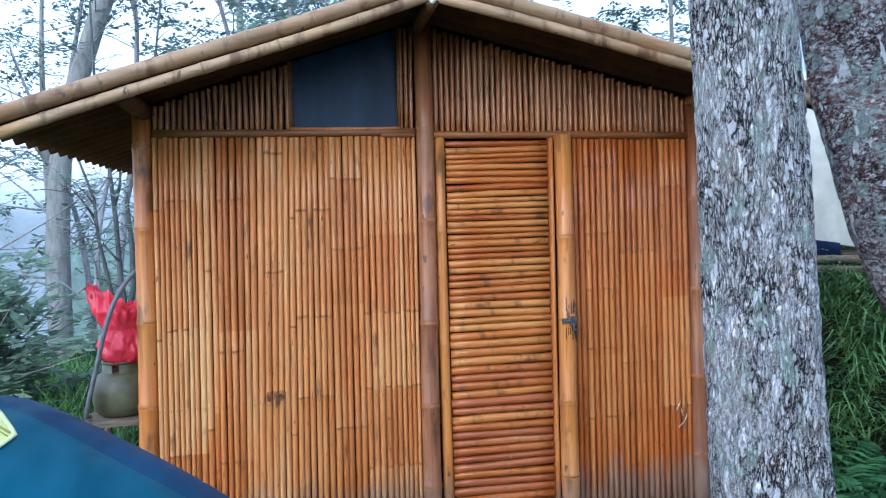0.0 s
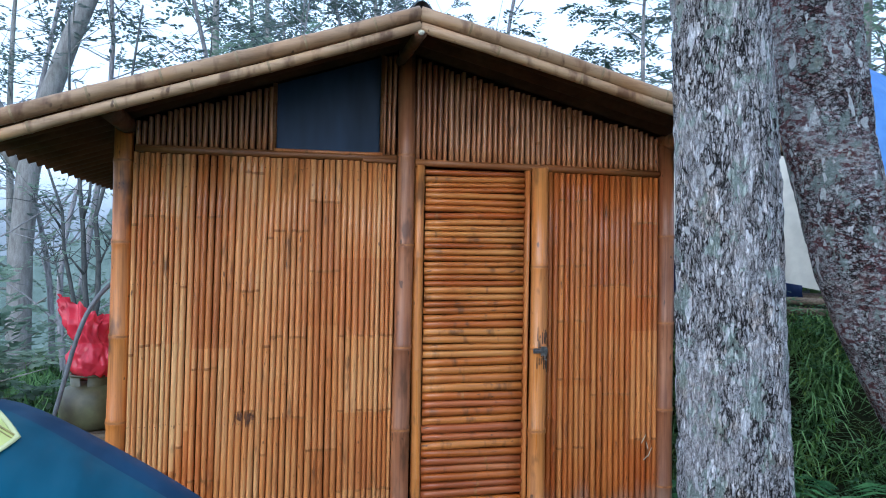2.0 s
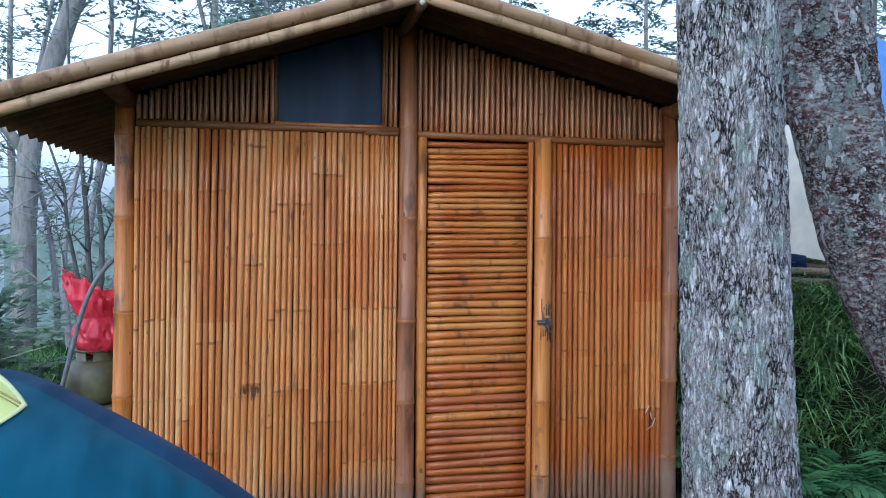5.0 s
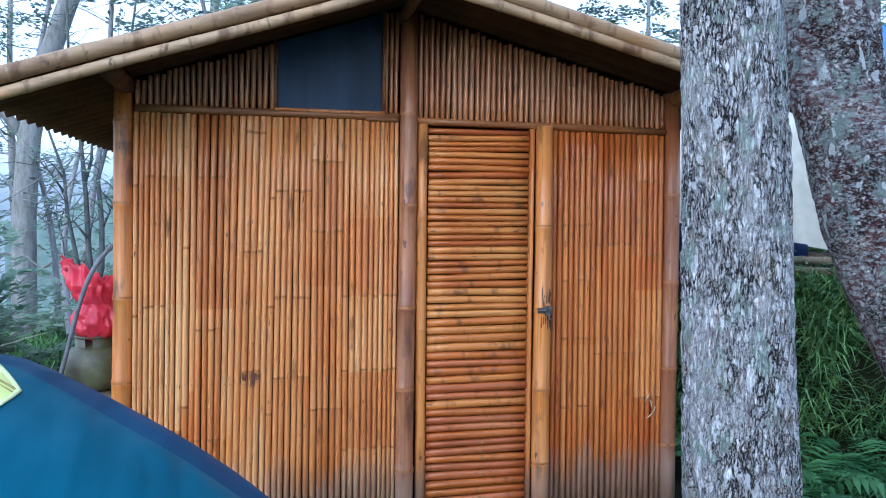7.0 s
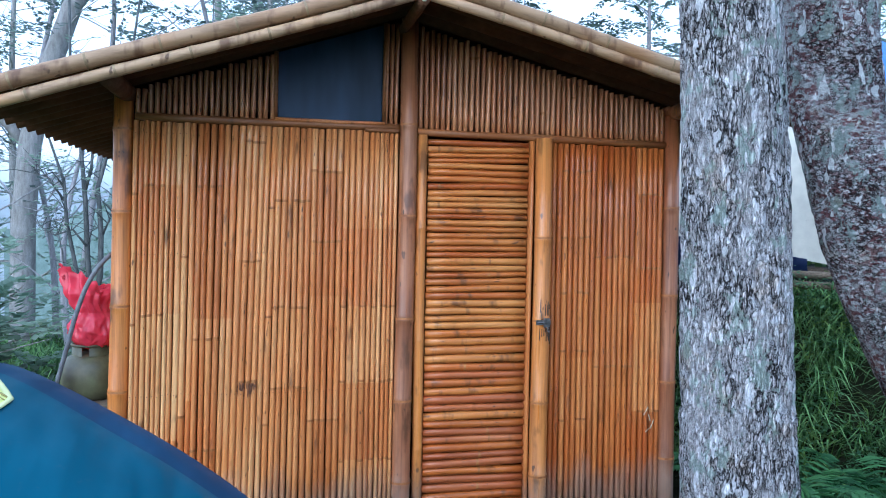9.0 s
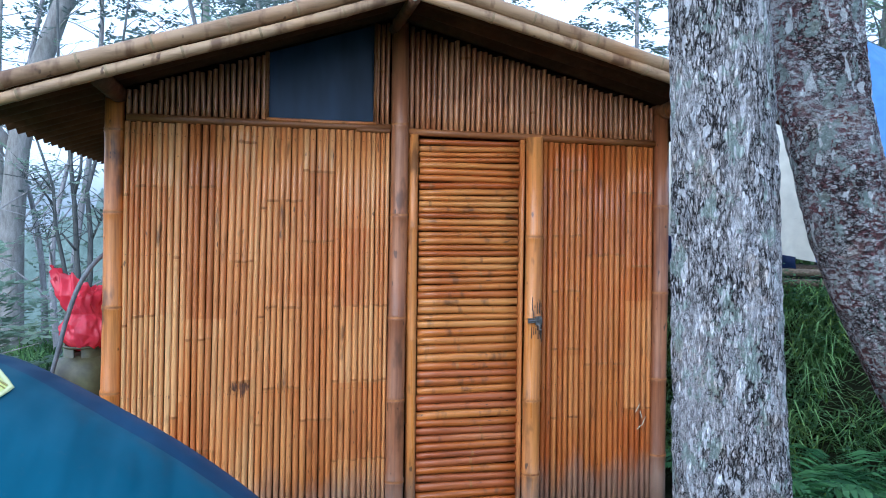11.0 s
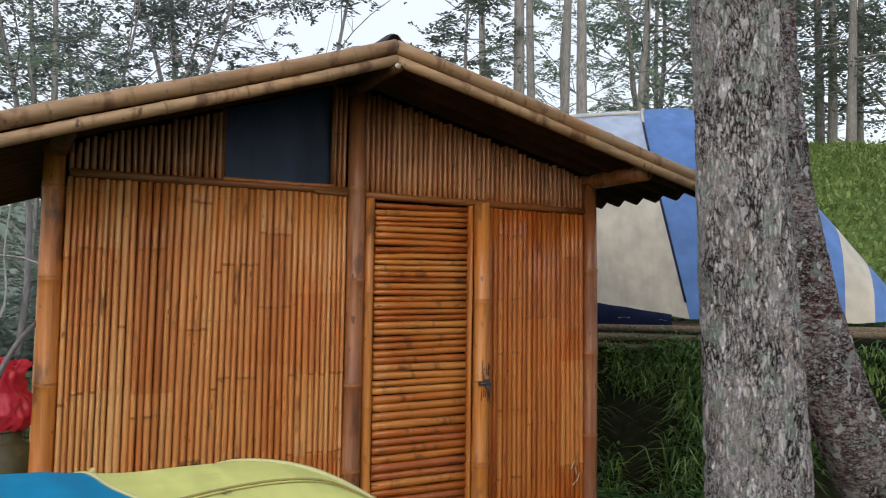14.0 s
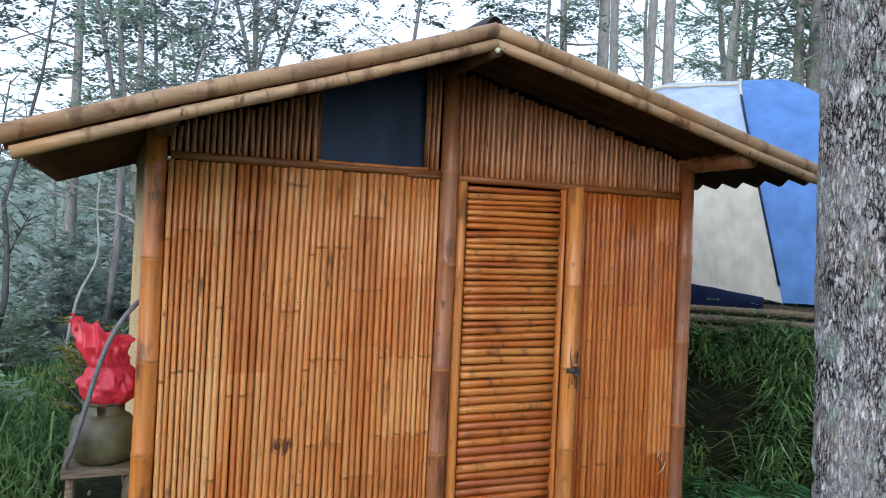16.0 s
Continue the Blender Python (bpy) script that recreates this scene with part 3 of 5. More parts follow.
b = Build()
b.tube([(-0.118, 0.0, 2.03), (-0.118, 0.0, roof_z(-0.118) - 0.04)], [0.010, 0.010], 8)
b.object("window_frame", M_RAIL, pane)

# rails above wall panels and door
for x0, x1 in ((-1.25, -0.045), (0.045, 1.35)):
    rng = random.Random(int(x0 * 100))
    slat("rail", hut, M_RAIL, (x0, -0.006, rail_z(x0)), (x1, -0.006, rail_z(x1)), 0.036, 0.020, [0.23, 0.52, 0.81], (0, -1, 0), rng, 0.003)
slat("rail", hut, M_RAIL, (-0.21, -0.012, 2.012 - 0.012), (-0.047, -0.012, rail_z(-0.05) - 0.016), 0.022, 0.018, [0.4], (0, -1, 0), random.Random(5))
slat("window_sill", hut, M_SLAT, (-0.632, -0.012, 2.035), (-0.118, -0.012, 2.030), 0.020, 0.018, [0.3, 0.7], (0, -1, 0), random.Random(6))


def post(name, x, y, r, z0, z1, nodes, material, label=""):
    b = Build()
    culm(b, (x, y, z0), (x, y, z1), r, r * 0.94, [(z - z0) / (z1 - z0) for z in nodes], 18, 0.003)
    return b.object(name, [material, M_NODE], hut, label)


post("post", -1.302, 0.022, 0.046, -0.05, roof_z(-1.29) - 0.03, (0.42, 0.78, 1.17, 1.60, 1.97), M_POST, "honey-coloured bamboo corner post")
post("post", 0.000, -0.010, 0.045, -0.05, roof_z(0) - 0.03, (0.30, 0.70, 1.10, 1.595, 2.03), M_BROWN, "dark brown bamboo centre post")
post("post", 0.684, -0.032, 0.045, -0.02, 1.985, (0.30, 0.672, 1.08, 1.493), M_POST, "honey-coloured bamboo door post")
post("post", 1.386, -0.010, 0.043, -0.05, 2.125, (0.35, 0.75, 1.2, 1.65), M_BROWN, "red-brown bamboo corner post")

# door: bamboo stiles, horizontal slats and a latch
rng = random.Random(21)
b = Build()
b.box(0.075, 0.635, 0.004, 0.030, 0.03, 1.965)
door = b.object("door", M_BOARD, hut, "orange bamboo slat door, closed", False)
for x, w in ((0.074, 0.050), (0.624, 0.026)):
    slat("stile", door, M_POST if x < 0.3 else M_SLAT_R, (x, -0.003, 0.03), (x, -0.003, 1.985 if x < 0.3 else 1.972), w, 0.034, [0.22, 0.49, 0.77], (0, -1, 0), rng)
z = 1.966
k = 0
while z > 0.04:
    share = (1.966 - z) / 1.93
    w = (0.027 + 0.014 * min(1, share * 1.6)) * rng.uniform(0.86, 1.14)
    # neighbours split from one culm share the place of their joint
    at = 0.10 if share < 0.22 else 0.62 if share < 0.37 else 0.955 if share < 0.5 else 0.40 if share < 0.62 else 0.66 if share < 0.78 else 0.55
    marks = [at + rng.uniform(-0.012, 0.012)] if rng.random() < 0.8 else []
    tilt = rng.uniform(-0.003, 0.003) + 0.0025 * math.sin(k * 0.9)
    dress = M_DOOR if share < 0.12 else rng.choice((M_DOOR, M_DOOR_S, M_DOOR_S)) if share < 0.58 else rng.choice((M_DOOR, M_DOOR_P)) if share < 0.75 else rng.choice((M_DOOR_P, M_DOOR_P, M_DOOR))
    bar = slat("slat", door, dress, (0.099 + rng.uniform(0, 0.006), -0.002, z - w / 2 - tilt), (0.612 - rng.uniform(0, 0.008), -0.002, z - w / 2 + tilt), w * rng.uniform(0.95, 0.99), rng.uniform(0.017, 0.023), marks, (0, -1, 0), rng, 0.0035)
    bar.color = (rng.random(), 0, 1, 1)
    z -= w
    k += 1
b = Build()
b.box(0.643, 0.717, -0.0845, -0.080, 1.064, 1.088)
b.box(0.681, 0.709, -0.095, -0.0835, 1.054, 1.098)
b.tube([(0.649, -0.090, 1.076), (0.711, -0.090, 1.076)], [0.0045, 0.0045], 8)
b.tube([(0.696, -0.093, 1.058), (0.696, -0.104, 1.053), (0.696, -0.104, 1.037), (0.706, -0.100, 1.032)], [0.004] * 4, 8)
b.object("latch", M_METAL, door, "scratched steel slide latch", False)
b = Build()
for i in range(26):
    a, h = rng.uniform(-0.9, 0.9), rng.uniform(0.02, 0.07)
    zz = 1.075 + rng.uniform(-0.09, 0.09)
    x = 0.684 + 0.0455 * math.sin(a * 0.9 + 0.35)
    y = -0.032 - 0.0455 * math.cos(a * 0.9 + 0.35)
    b.add([(x - 0.003, y - 0.0006, zz - h / 2), (x + 0.003, y - 0.0006, zz - h / 2), (x + 0.002, y - 0.0006, zz + h / 2), (x - 0.002, y - 0.0006, zz + h / 2)], [(0, 1, 2, 3)])
b.object("scorch_mark", M_RUST, door, "dark scuffs round the latch")

# frayed split under the joint of the broad strip
b = Build()
for i in range(34):
    x, top = rng.uniform(-0.785, -0.69), 0.812 - abs(rng.gauss(0, 0.008))
    h = rng.uniform(0.015, 0.06) * (1.4 if -0.75 < x < -0.72 else 0.8)
    w = rng.uniform(0.0012, 0.003)
    b.add([(x - w, -0.0245, top - h), (x + w, -0.0245, top - h), (x + w * 0.7, -0.0262, top), (x - w * 0.7, -0.0262, top)], [(0, 1, 2, 3)])
b.object("frayed_split", M_FRAY, hut, "dark frayed fibres below a bamboo joint")

# side walls and back
rng = random.Random(31)
b = Build()
b.box(-1.30, -1.27, 0.03, 2.28, 0.0, 2.09)
side = b.object("side_wall", M_BOARD, hut, "pale woven bamboo side wall", False)
for i in range(50):
    y = 0.06 + 0.0445 * i
    slat("slat", side, M_SIDE, (-1.303, y, 0.01), (-1.303, y, 2.10), 0.042, 0.014, [rng.uniform(0.1, 0.4), rng.uniform(0.5, 0.9)], (-1, 0, 0), rng)
b = Build()
b.box(1.37, 1.41, 0.03, 2.28, 0.0, 2.13)
b.object("side_wall", M_BROWN, hut, "brown bamboo side wall", False)
b = Build()
b.add([(-1.30, 2.28, 0), (1.41, 2.28, 0), (1.41, 2.28, 2.12), (X_APEX, 2.28, 2.50), (-1.30, 2.28, 2.10),
       (-1.30, 2.32, 0), (1.41, 2.32, 0), (1.41, 2.32, 2.12), (X_APEX, 2.32, 2.50), (-1.30, 2.32, 2.10)],
      [(0, 1, 2, 3, 4), (9, 8, 7, 6, 5), (0, 4, 9, 5), (1, 6, 7, 2)])
b.object("back_wall", M_BROWN, hut, "brown bamboo back wall", False)

# roof: corrugated sheets, wall plates, rafters, barge poles, ridge cap
for sgn, xe, k, lab in ((-1, X_EAVE_L, K_L, "dark corrugated roof sheet"), (1, X_EAVE_R, K_R, "dark corrugated roof sheet")):
    b = Build()
    ny, nx = 240, 6
    vs, fs = [], []
    for top in (0, 1):
        for j in range(ny + 1):
            y = Y_FRONT + 0.03 + (Y_BACK - Y_FRONT - 0.03) * j / ny
            wave = 0.021 * math.sin(2 * math.pi * y / 0.165)
            for i in range(nx + 1):
                x = X_APEX + (xe - X_APEX) * i / nx
                vs.append((x, y, roof_z(x) - 0.020 + wave + top * 0.005))
    row = nx + 1
    base = (ny + 1) * row
    for j in range(ny):
        for i in range(nx):
            q = (j * row + i, j * row + i + 1, (j + 1) * row + i + 1, (j + 1) * row + i)
            fs.append(q[::-1])
            fs.append(tuple(base + t for t in q))
        e = (j * row + nx, (j + 1) * row + nx, base + (j + 1) * row + nx, base + j * row + nx)
        fs.append(e)
    for i in range(nx):
        for j in (0, ny):
            fs.append((j * row + i, j * row + i + 1, base + j * row + i + 1, base + j * row + i))
    b.add(vs, fs)
    b.object("roof_sheet", M_ROOF, hut, lab)
for x, r, zz in ((-1.29, 0.040, roof_z(-1.29) - 0.055), (1.392, 0.042, roof_z(1.392) - 0.058), (X_APEX, 0.026, Z_APEX - 0.088)):
    b = Build()
    culm(b, (x, -0.47 if x != X_APEX else -0.548, zz), (x, 2.45, zz), r, r * 0.92, [0.12, 0.29, 0.47, 0.64, 0.82], 14)
    b.object("wall_plate" if x != X_APEX else "ridge_pole", [M_BROWN, M_NODE] if x > 0 else [M_DARKPOLE, M_DARKPOLE], hut)
b = Build()
b.tube([(X_APEX, -0.552, Z_APEX - 0.084), (X_APEX, -0.546, Z_APEX - 0.084)], [0.013, 0.013], 14)
b.object("pole_end", M_LABEL, hut, "pale sawn end of the ridge pole")
for y in (0.45, 1.15, 1.85):
    for xe in (-1.26, 1.36):
        b = Build()
        culm(b, (X_APEX, y, Z_APEX - 0.052), (xe, y, roof_z(xe) - 0.052), 0.026, 0.024, [0.2, 0.5, 0.8], 10)
        b.object("rafter", [M_DARKPOLE, M_DARKPOLE], hut)
rng = random.Random(41)
for x_end, k in ((-1.835, K_L), (1.92, K_R)):
    z_end = roof_z(x_end)
    b = Build()
    culm(b, (X_APEX, Y_FRONT, Z_APEX), (x_end, Y_FRONT, z_end), 0.031, 0.033, [0.11, 0.27, 0.42, 0.58, 0.73, 0.88], 14)
    b.object("barge_pole", [M_BARGE, M_NODE_P], hut, "pale bamboo pole along the roof edge")
    b = Build()
    culm(b, (X_APEX, Y_FRONT - 0.006, Z_APEX - 0.058), (x_end + 0.05, Y_FRONT - 0.006, z_end - 0.056), 0.023, 0.024, [0.17, 0.36, 0.53, 0.69, 0.87], 12)
    b.object("barge_pole", [M_BARGE, M_NODE_P], hut, "thinner pale bamboo pole under the roof edge")
b = Build()
prof = [(0.048 * math.cos(a) * (1.15 if abs(math.cos(a)) > 0.9 else 1.0), 0.052 * math.sin(a) - 0.012) for a in (math.pi * (1 - k / 10) for k in range(11))]
n = len(prof)
ys = (-0.49, -0.475, -0.45, 0.3, 1.1, 1.9, 2.7)
vs = [(X_APEX + u * q + 0.012, y, Z_APEX + 0.032 + w * q + 0.004 * math.sin(y * 9)) for y, q in zip(ys, (0.72, 0.92, 1, 1, 1, 1, 1)) for u, w in prof]
fs = [(j * n + i, j * n + i + 1, (j + 1) * n + i + 1, (j + 1) * n + i) for j in range(len(ys) - 1) for i in range(n - 1)] + [tuple(range(n))]
b.add(vs, fs)
b.object("ridge_cap", M_CAP, hut, "black ridge cap")

# the old frame has settled and spreads a little towards its foot
for ob in hut.children_recursive:
    for v in ob.data.vertices:
        v.co.x += (0.011 - 0.0105 * v.co.x) * (v.co.z - 1.4)

# ---- ground ----
def smooth(a, b, x):
    t = min(1.0, max(0.0, (x - a) / (b - a)))
    return t * t * (3 - 2 * t)


def ground_z(x, y):
    s = 0.73 * (x - 3.04) + 0.68 * (y - 0.9)
    z = 1.20 * smooth(-0.75, 0.0, s) * smooth(0.6, 1.8, x) + min(15.0, max(0.0, s - 2.6)) * 0.27 * smooth(-1.0, 6.0, x - 0.10 * y)
    left = smooth(-1.8, -2.6, x) * smooth(-1.0, 0.6, y) * smooth(4.5, 2.5, y)
    z += 0.25 * left
    z -= 0.22 * max(0.0, -4.0 - x) * smooth(-6, 4, y)
    z -= 0.10 * max(0.0, y - 6) * smooth(4, -2, x)
    flat = smooth(1.75, 2.1, x) if y < 2.8 else 1.0
    far = math.hypot(x, y)
    bumps = 0.05 * noise.noise((x * 0.9, y * 0.9, 0)) + 0.3 * noise.noise((x * 0.12, y * 0.12, 5)) * smooth(6, 25, far)
    if s < 0:
        z *= flat if x > -1.7 else 1.0
    if -1.75 < x < 1.75 and y < 3.0:
        return min(z, 0.0) + bumps * 0.2 - 0.02
    return z + bumps - 0.02


def axis(lo, hi, fine_lo, fine_hi, fine, grow=1.28):
    out = [fine_lo + fine * i for i in range(int((fine_hi - fine_lo) / fine) + 1)]
    step, v = fine, out[-1]
    while v < hi:
        step *= grow
        v += step
        out.append(v)
    step, v = fine, out[0]
    while v > lo:
        step *= grow
        v -= step
        out.insert(0, v)
    return out


gx, gy = axis(-1500, 1500, -4.5, 6.0, 0.15), axis(-1500, 1500, -5.0, 5.0, 0.15)
b = Build()
vs = [(x, y, max(-40.0, min(30.0, ground_z(x, y)))) for y in gy for x in gx]
n = len(gx)
b.add(vs, [(j * n + i, j * n + i + 1, (j + 1) * n + i + 1, (j + 1) * n + i) for j in range(len(gy) - 1) for i in range(n - 1)])
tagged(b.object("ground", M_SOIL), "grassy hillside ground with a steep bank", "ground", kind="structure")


# ---- trunks near the camera ----
def bark_trunk(name, axis_pts, radii, material, z0, z1, seed, parent, nz=330, na=150, deep=0.016, cell=(34, 7)):
    """A thick trunk with plated, cracked bark as real relief."""
    def at(z):
        for (za, xa, ya, ra), (zb, xb, yb, rb) in zip(axis_pts, axis_pts[1:]):
            if z <= zb:
                t = (z - za) / (zb - za)
                return xa + (xb - xa) * t, ya + (yb - ya) * t, ra + (rb - ra) * t
        return axis_pts[-1][1:]
    vs, fs = [], []
    for j in range(nz + 1):
        z = z0 + (z1 - z0) * j / nz
        cx, cy, r = at(z)
        for k in range(na):
            a = 2 * math.pi * k / na
            ca, sa = math.cos(a), math.sin(a)
            p = (ca * r, sa * r, z)
            f = noise.noise((p[0] * cell[0] + seed, p[1] * cell[0], z * cell[1]))
            g = noise.noise((p[0] * cell[0] * 2.3 + seed, p[1] * cell[0] * 2.3, z * cell[1] * 3.1))
            plate = 1 - min(1.0, max(0.0, (-f - g * 0.5 + 0.02) * 3.0))
            lump = noise.noise((ca * 2.2 + seed, sa * 2.2, z * 1.4)) * 0.009 - 0.004 + noise.noise((p[0] * 30, p[1] * 30, z * 22)) * 0.004
            rr = r + lump + deep * (plate - 0.7) + g * 0.002
            vs.append((cx + ca * rr, cy + sa * rr, z))
    for j in range(nz):
        for k in range(na):
            fs.append((j * na + k, j * na + (k + 1) % na, (j + 1) * na + (k + 1) % na, (j + 1) * na + k))
    b = Build()
    b.add(vs, fs)
    return b.object(name, material, parent)


def leaf_spray(b, base, way, length, leaves, size, rng):
    """A drooping twig with paired leaflets."""
    up = Vector((0, 0, 1))
    way = way.normalized()
    side = way.cross(up)
    side = side.normalized() if side.length > 0.01 else Vector((1, 0, 0))
    for i in range(leaves):
        t = (i + 0.6) / leaves
        p = base + way * (length * t) - up * (length * 0.35 * t * t)
        for sg in (-1, 1):
            d = (side * sg + way * 0.55 + Vector((rng.uniform(-.3, .3), rng.uniform(-.3, .3), rng.uniform(-.5, .2)))).normalized()
            wv = d.cross(Vector((rng.uniform(-.4, .4), rng.uniform(-.4, .4), 1))).normalized()
            s = size * rng.uniform(0.7, 1.2)
            b.add([tuple(p), tuple(p + d * s * 0.5 + wv * s * 0.24), tuple(p + d * s), tuple(p + d * s * 0.5 - wv * s * 0.24)], [(0, 1, 2, 3)])


def leafy_tree(name, label, base, height, r, lean, rng, bark, leaf, crown_from=0.45, limbs=9, spread=2.2, sprays=16, size=0.11, bend=0.3, group="", spray_len=0.5, straight=False, droop=0.0, leaves=7, sub=3):
    """A tapered trunk, forking limbs with twigs, and a loose crown of leaf sprays."""
    root = thing(name, label, "tree", group, base)
    bx = Vector((0, 0, 0))
    ph = rng.random() * 6.28
    pts, rad = [], []
    for i in range(11):
        t = i / 10
        pts.append(bx + Vector((lean[0] * t * height + bend * math.sin(ph + 3.4 * t) * t, lean[1] * t * height + bend * math.cos(ph + 2.7 * t) * t, height * t - 0.15)))
        rad.append(r * (1.25 - t * 0.35 if t < 0.1 else 1.0 - 0.80 * (t - 0.1)))
    tb, cb = Build(), Build()
    tb.tube(pts, rad, 12)
    for li in range(limbs):
        t = crown_from + (0.98 - crown_from) * (li + rng.random() * 0.8) / limbs
        i = min(9, int(t * 10))
        p0 = pts[i].lerp(pts[i + 1], t * 10 - i)
        a = li * 2.4 + rng.uniform(-0.5, 0.5)
        ln = spread * (1.15 - 0.6 * t) * rng.uniform(0.7, 1.2)
        rise = rng.uniform(0.05, 0.3) if straight else rng.uniform(0.3, 0.9)
        d = Vector((math.cos(a), math.sin(a), rise - droop)).normalized()
        lp = [p0]
        for q in range(5):
            d = (d + Vector((rng.uniform(-.25, .25), rng.uniform(-.25, .25), rng.uniform(-.15, .2) - droop * 0.3))).normalized()
            lp.append(lp[-1] + d * (ln / 5))
        lr = max(0.012, r * 0.35 * (1.1 - t))
        tb.tube(lp, [lr * (1 - 0.16 * q) for q in range(6)], 6, False)
        for tw in range(sub):
            q = rng.randint(1, 4)
            td = Vector((rng.uniform(-1, 1), rng.uniform(-1, 1), rng.uniform(-0.3, 0.7))).normalized()
            tp = [lp[q], lp[q] + td * ln * 0.18, lp[q] + (td + Vector((0, 0, 0.15))) * ln * 0.38]
            tb.tube(tp, [lr * 0.45, lr * 0.3, lr * 0.15], 5, False)
            for s in range(sprays // 3):
                f = rng.uniform(0.3, 1)
                w = (td + Vector((rng.uniform(-1, 1), rng.uniform(-1, 1), rng.uniform(-0.6, 0.5)))).normalized()
                leaf_spray(cb, tp[0].lerp(tp[2], f), w, spray_len * rng.uniform(0.6, 1.1), leaves, size, rng)
        for s in range(sprays // 2):
            f = rng.uniform(2, 5)
            q = min(4, int(f))
            w = (d + Vector((rng.uniform(-1, 1), rng.uniform(-1, 1), rng.uniform(-0.6, 0.6)))).normalized()
            leaf_spray(cb, lp[q].lerp(lp[q + 1], f - q), w, spray_len * rng.uniform(0.6, 1.1), leaves, size, rng)
    tb.object("trunk", bark, root)
    cb.object("crown", leaf, root, smooth=False)
    return root


near_tree = thing("tree", "thick grey lichen-covered tree trunk beside the hut", "tree")
bark_trunk("trunk", [(-0.2, 0.735, -1.82, 0.215), (0.2, 0.707, -1.807, 0.176), (1.0, 0.683, -1.783, 0.161), (1.5, 0.668, -1.768, 0.153), (2.0, 0.653, -1.753, 0.145), (2.5, 0.638, -1.738, 0.137), (3.2, 0.617, -1.717, 0.128)], None, M_BARK, -0.15, 3.2, 3.0, near_tree, deep=0.009, cell=(52, 14))
b = Build()
b.tube([(0.618, -1.718, 3.15), (0.57, -1.68, 4.6), (0.6, -1.58, 6.5), (0.7, -1.48, 9.0)], [0.127, 0.11, 0.085, 0.04], 14)
b.object("upper_trunk", M_BARK, near_tree)
brown_tree = thing("tree", "leaning reddish-brown tree trunk with lichen patches", "tree")
bark_trunk("trunk", [(-0.2, 2.42, -1.38, 0.34), (0.2, 2.25, -1.38, 0.25), (0.5, 2.05, -1.36, 0.19), (0.8, 1.85, -1.34, 0.164), (1.0, 1.737, -1.32, 0.158), (1.25, 1.62, -1.29, 0.158), (1.5, 1.53, -1.26, 0.160), (2.0, 1.43, -1.20, 0.168), (2.5, 1.375, -1.17, 0.172), (3.4, 1.35, -1.15, 0.168)], None, M_BARK_B, -0.15, 3.4, 8.0, brown_tree, 260, 120, 0.009, (30, 12))
b = Build()
b.tube([(1.35, -1.15, 3.35), (1.35, -1.1, 5.0), (1.45, -1.05, 7.0), (1.5, -1.0, 9.0)], [0.167, 0.14, 0.1, 0.05], 14)
b.object("upper_trunk", M_BARK_B, brown_tree)


# ---- dome tent in front of the hut ----
front_tent = thing("dome_tent", "blue and yellow dome tent pitched before the hut", "tent", at=(-1.25, -2.60, 0))
TX, TY, TB, TH = -1.25, -2.60, 0.85, 1.38


def tent_crest(x):
    """Height of the tent along its long arch: flat on top, one straight slope, one rounder."""
    d = 0.5 * (x + 1.048 + math.hypot(x + 1.048, 0.03))
    e = 0.5 * (-1.42 - x + math.hypot(x + 1.42, 0.06))
    return 1.366 - 0.54 * d - 0.25 * d * d - 0.6 * d ** 4 - 0.12 * e - 0.5 * e * e - 0.3 * e ** 4 + 0.018 * smooth(-1.25, -1.42, x)


def tent_q(x, y):
    c = tent_crest(x)
    return -1.0 if c <= 0 else (c / TH) ** 1.39 - (abs(y - TY) / TB) ** 2.3


def tent_z(x, y):
    q = tent_q(x, y)
    if q <= 0:
        return 0.0
    z = TH * q ** 0.72
    z -= 0.008 * math.exp(-((y + 2.575) / 0.03) ** 2) * smooth(-1.0, -0.85, x)
    return z + 0.006 * noise.noise((x * 5, y * 5, 0))


def tent_end(y, a, b):
    """Where the tent meets the ground between a, inside it, and b, outside."""
    for _ in range(30):
        m = (a + b) / 2
        if tent_q(m, y) > 0:
            a = m
        else:
            b = m
    return a


def fly_panel(name, label, material, xa, xb, nx, ny, ya=TY - TB, yb=TY + TB):
    """A fly panel between two seams that run from front to back."""
    b = Build()
    vs = []
    rows = sorted([ya + (yb - ya) * j / ny for j in range(ny + 1)] + [y for y in (-2.692, -2.686, -2.680, -2.665) if ya < y < yb])
    for y in rows:
        lo, hi = max(tent_end(y, TX, -3.5), xa(y)), min(tent_end(y, TX, 0.8), xb(y))
        hi = max(lo, hi)
        for i in range(nx + 1):
            f = i / nx
            x = lo + (hi - lo) * f
            vs.append((x - TX, y - TY, tent_z(x, y)))
    n = nx + 1
    b.add(vs, [(j * n + i, j * n + i + 1, (j + 1) * n + i + 1, (j + 1) * n + i) for j in range(len(rows) - 1) for i in range(nx)])
    return b.object(name, material, front_tent, label)


def seam_r(y):
    d = min(0.45, abs(y + 2.665))
    return -0.991 - (0.054 * d + 1.58 * d * d if y < -2.665 else 0.70 * min(d, 0.2) + 0.3 * max(0.0, d - 0.2))


def seam_l(y):
    if y < -2.68:
        return -1.26 + max(-0.12, 10.0 * (y + 2.68)) + min(0.0, 0.4 * (y + 2.694))
    return -1.26 - 0.5 * min(0.08, y + 2.68) - 0.18 * min(0.4, max(0.0, y + 2.60))


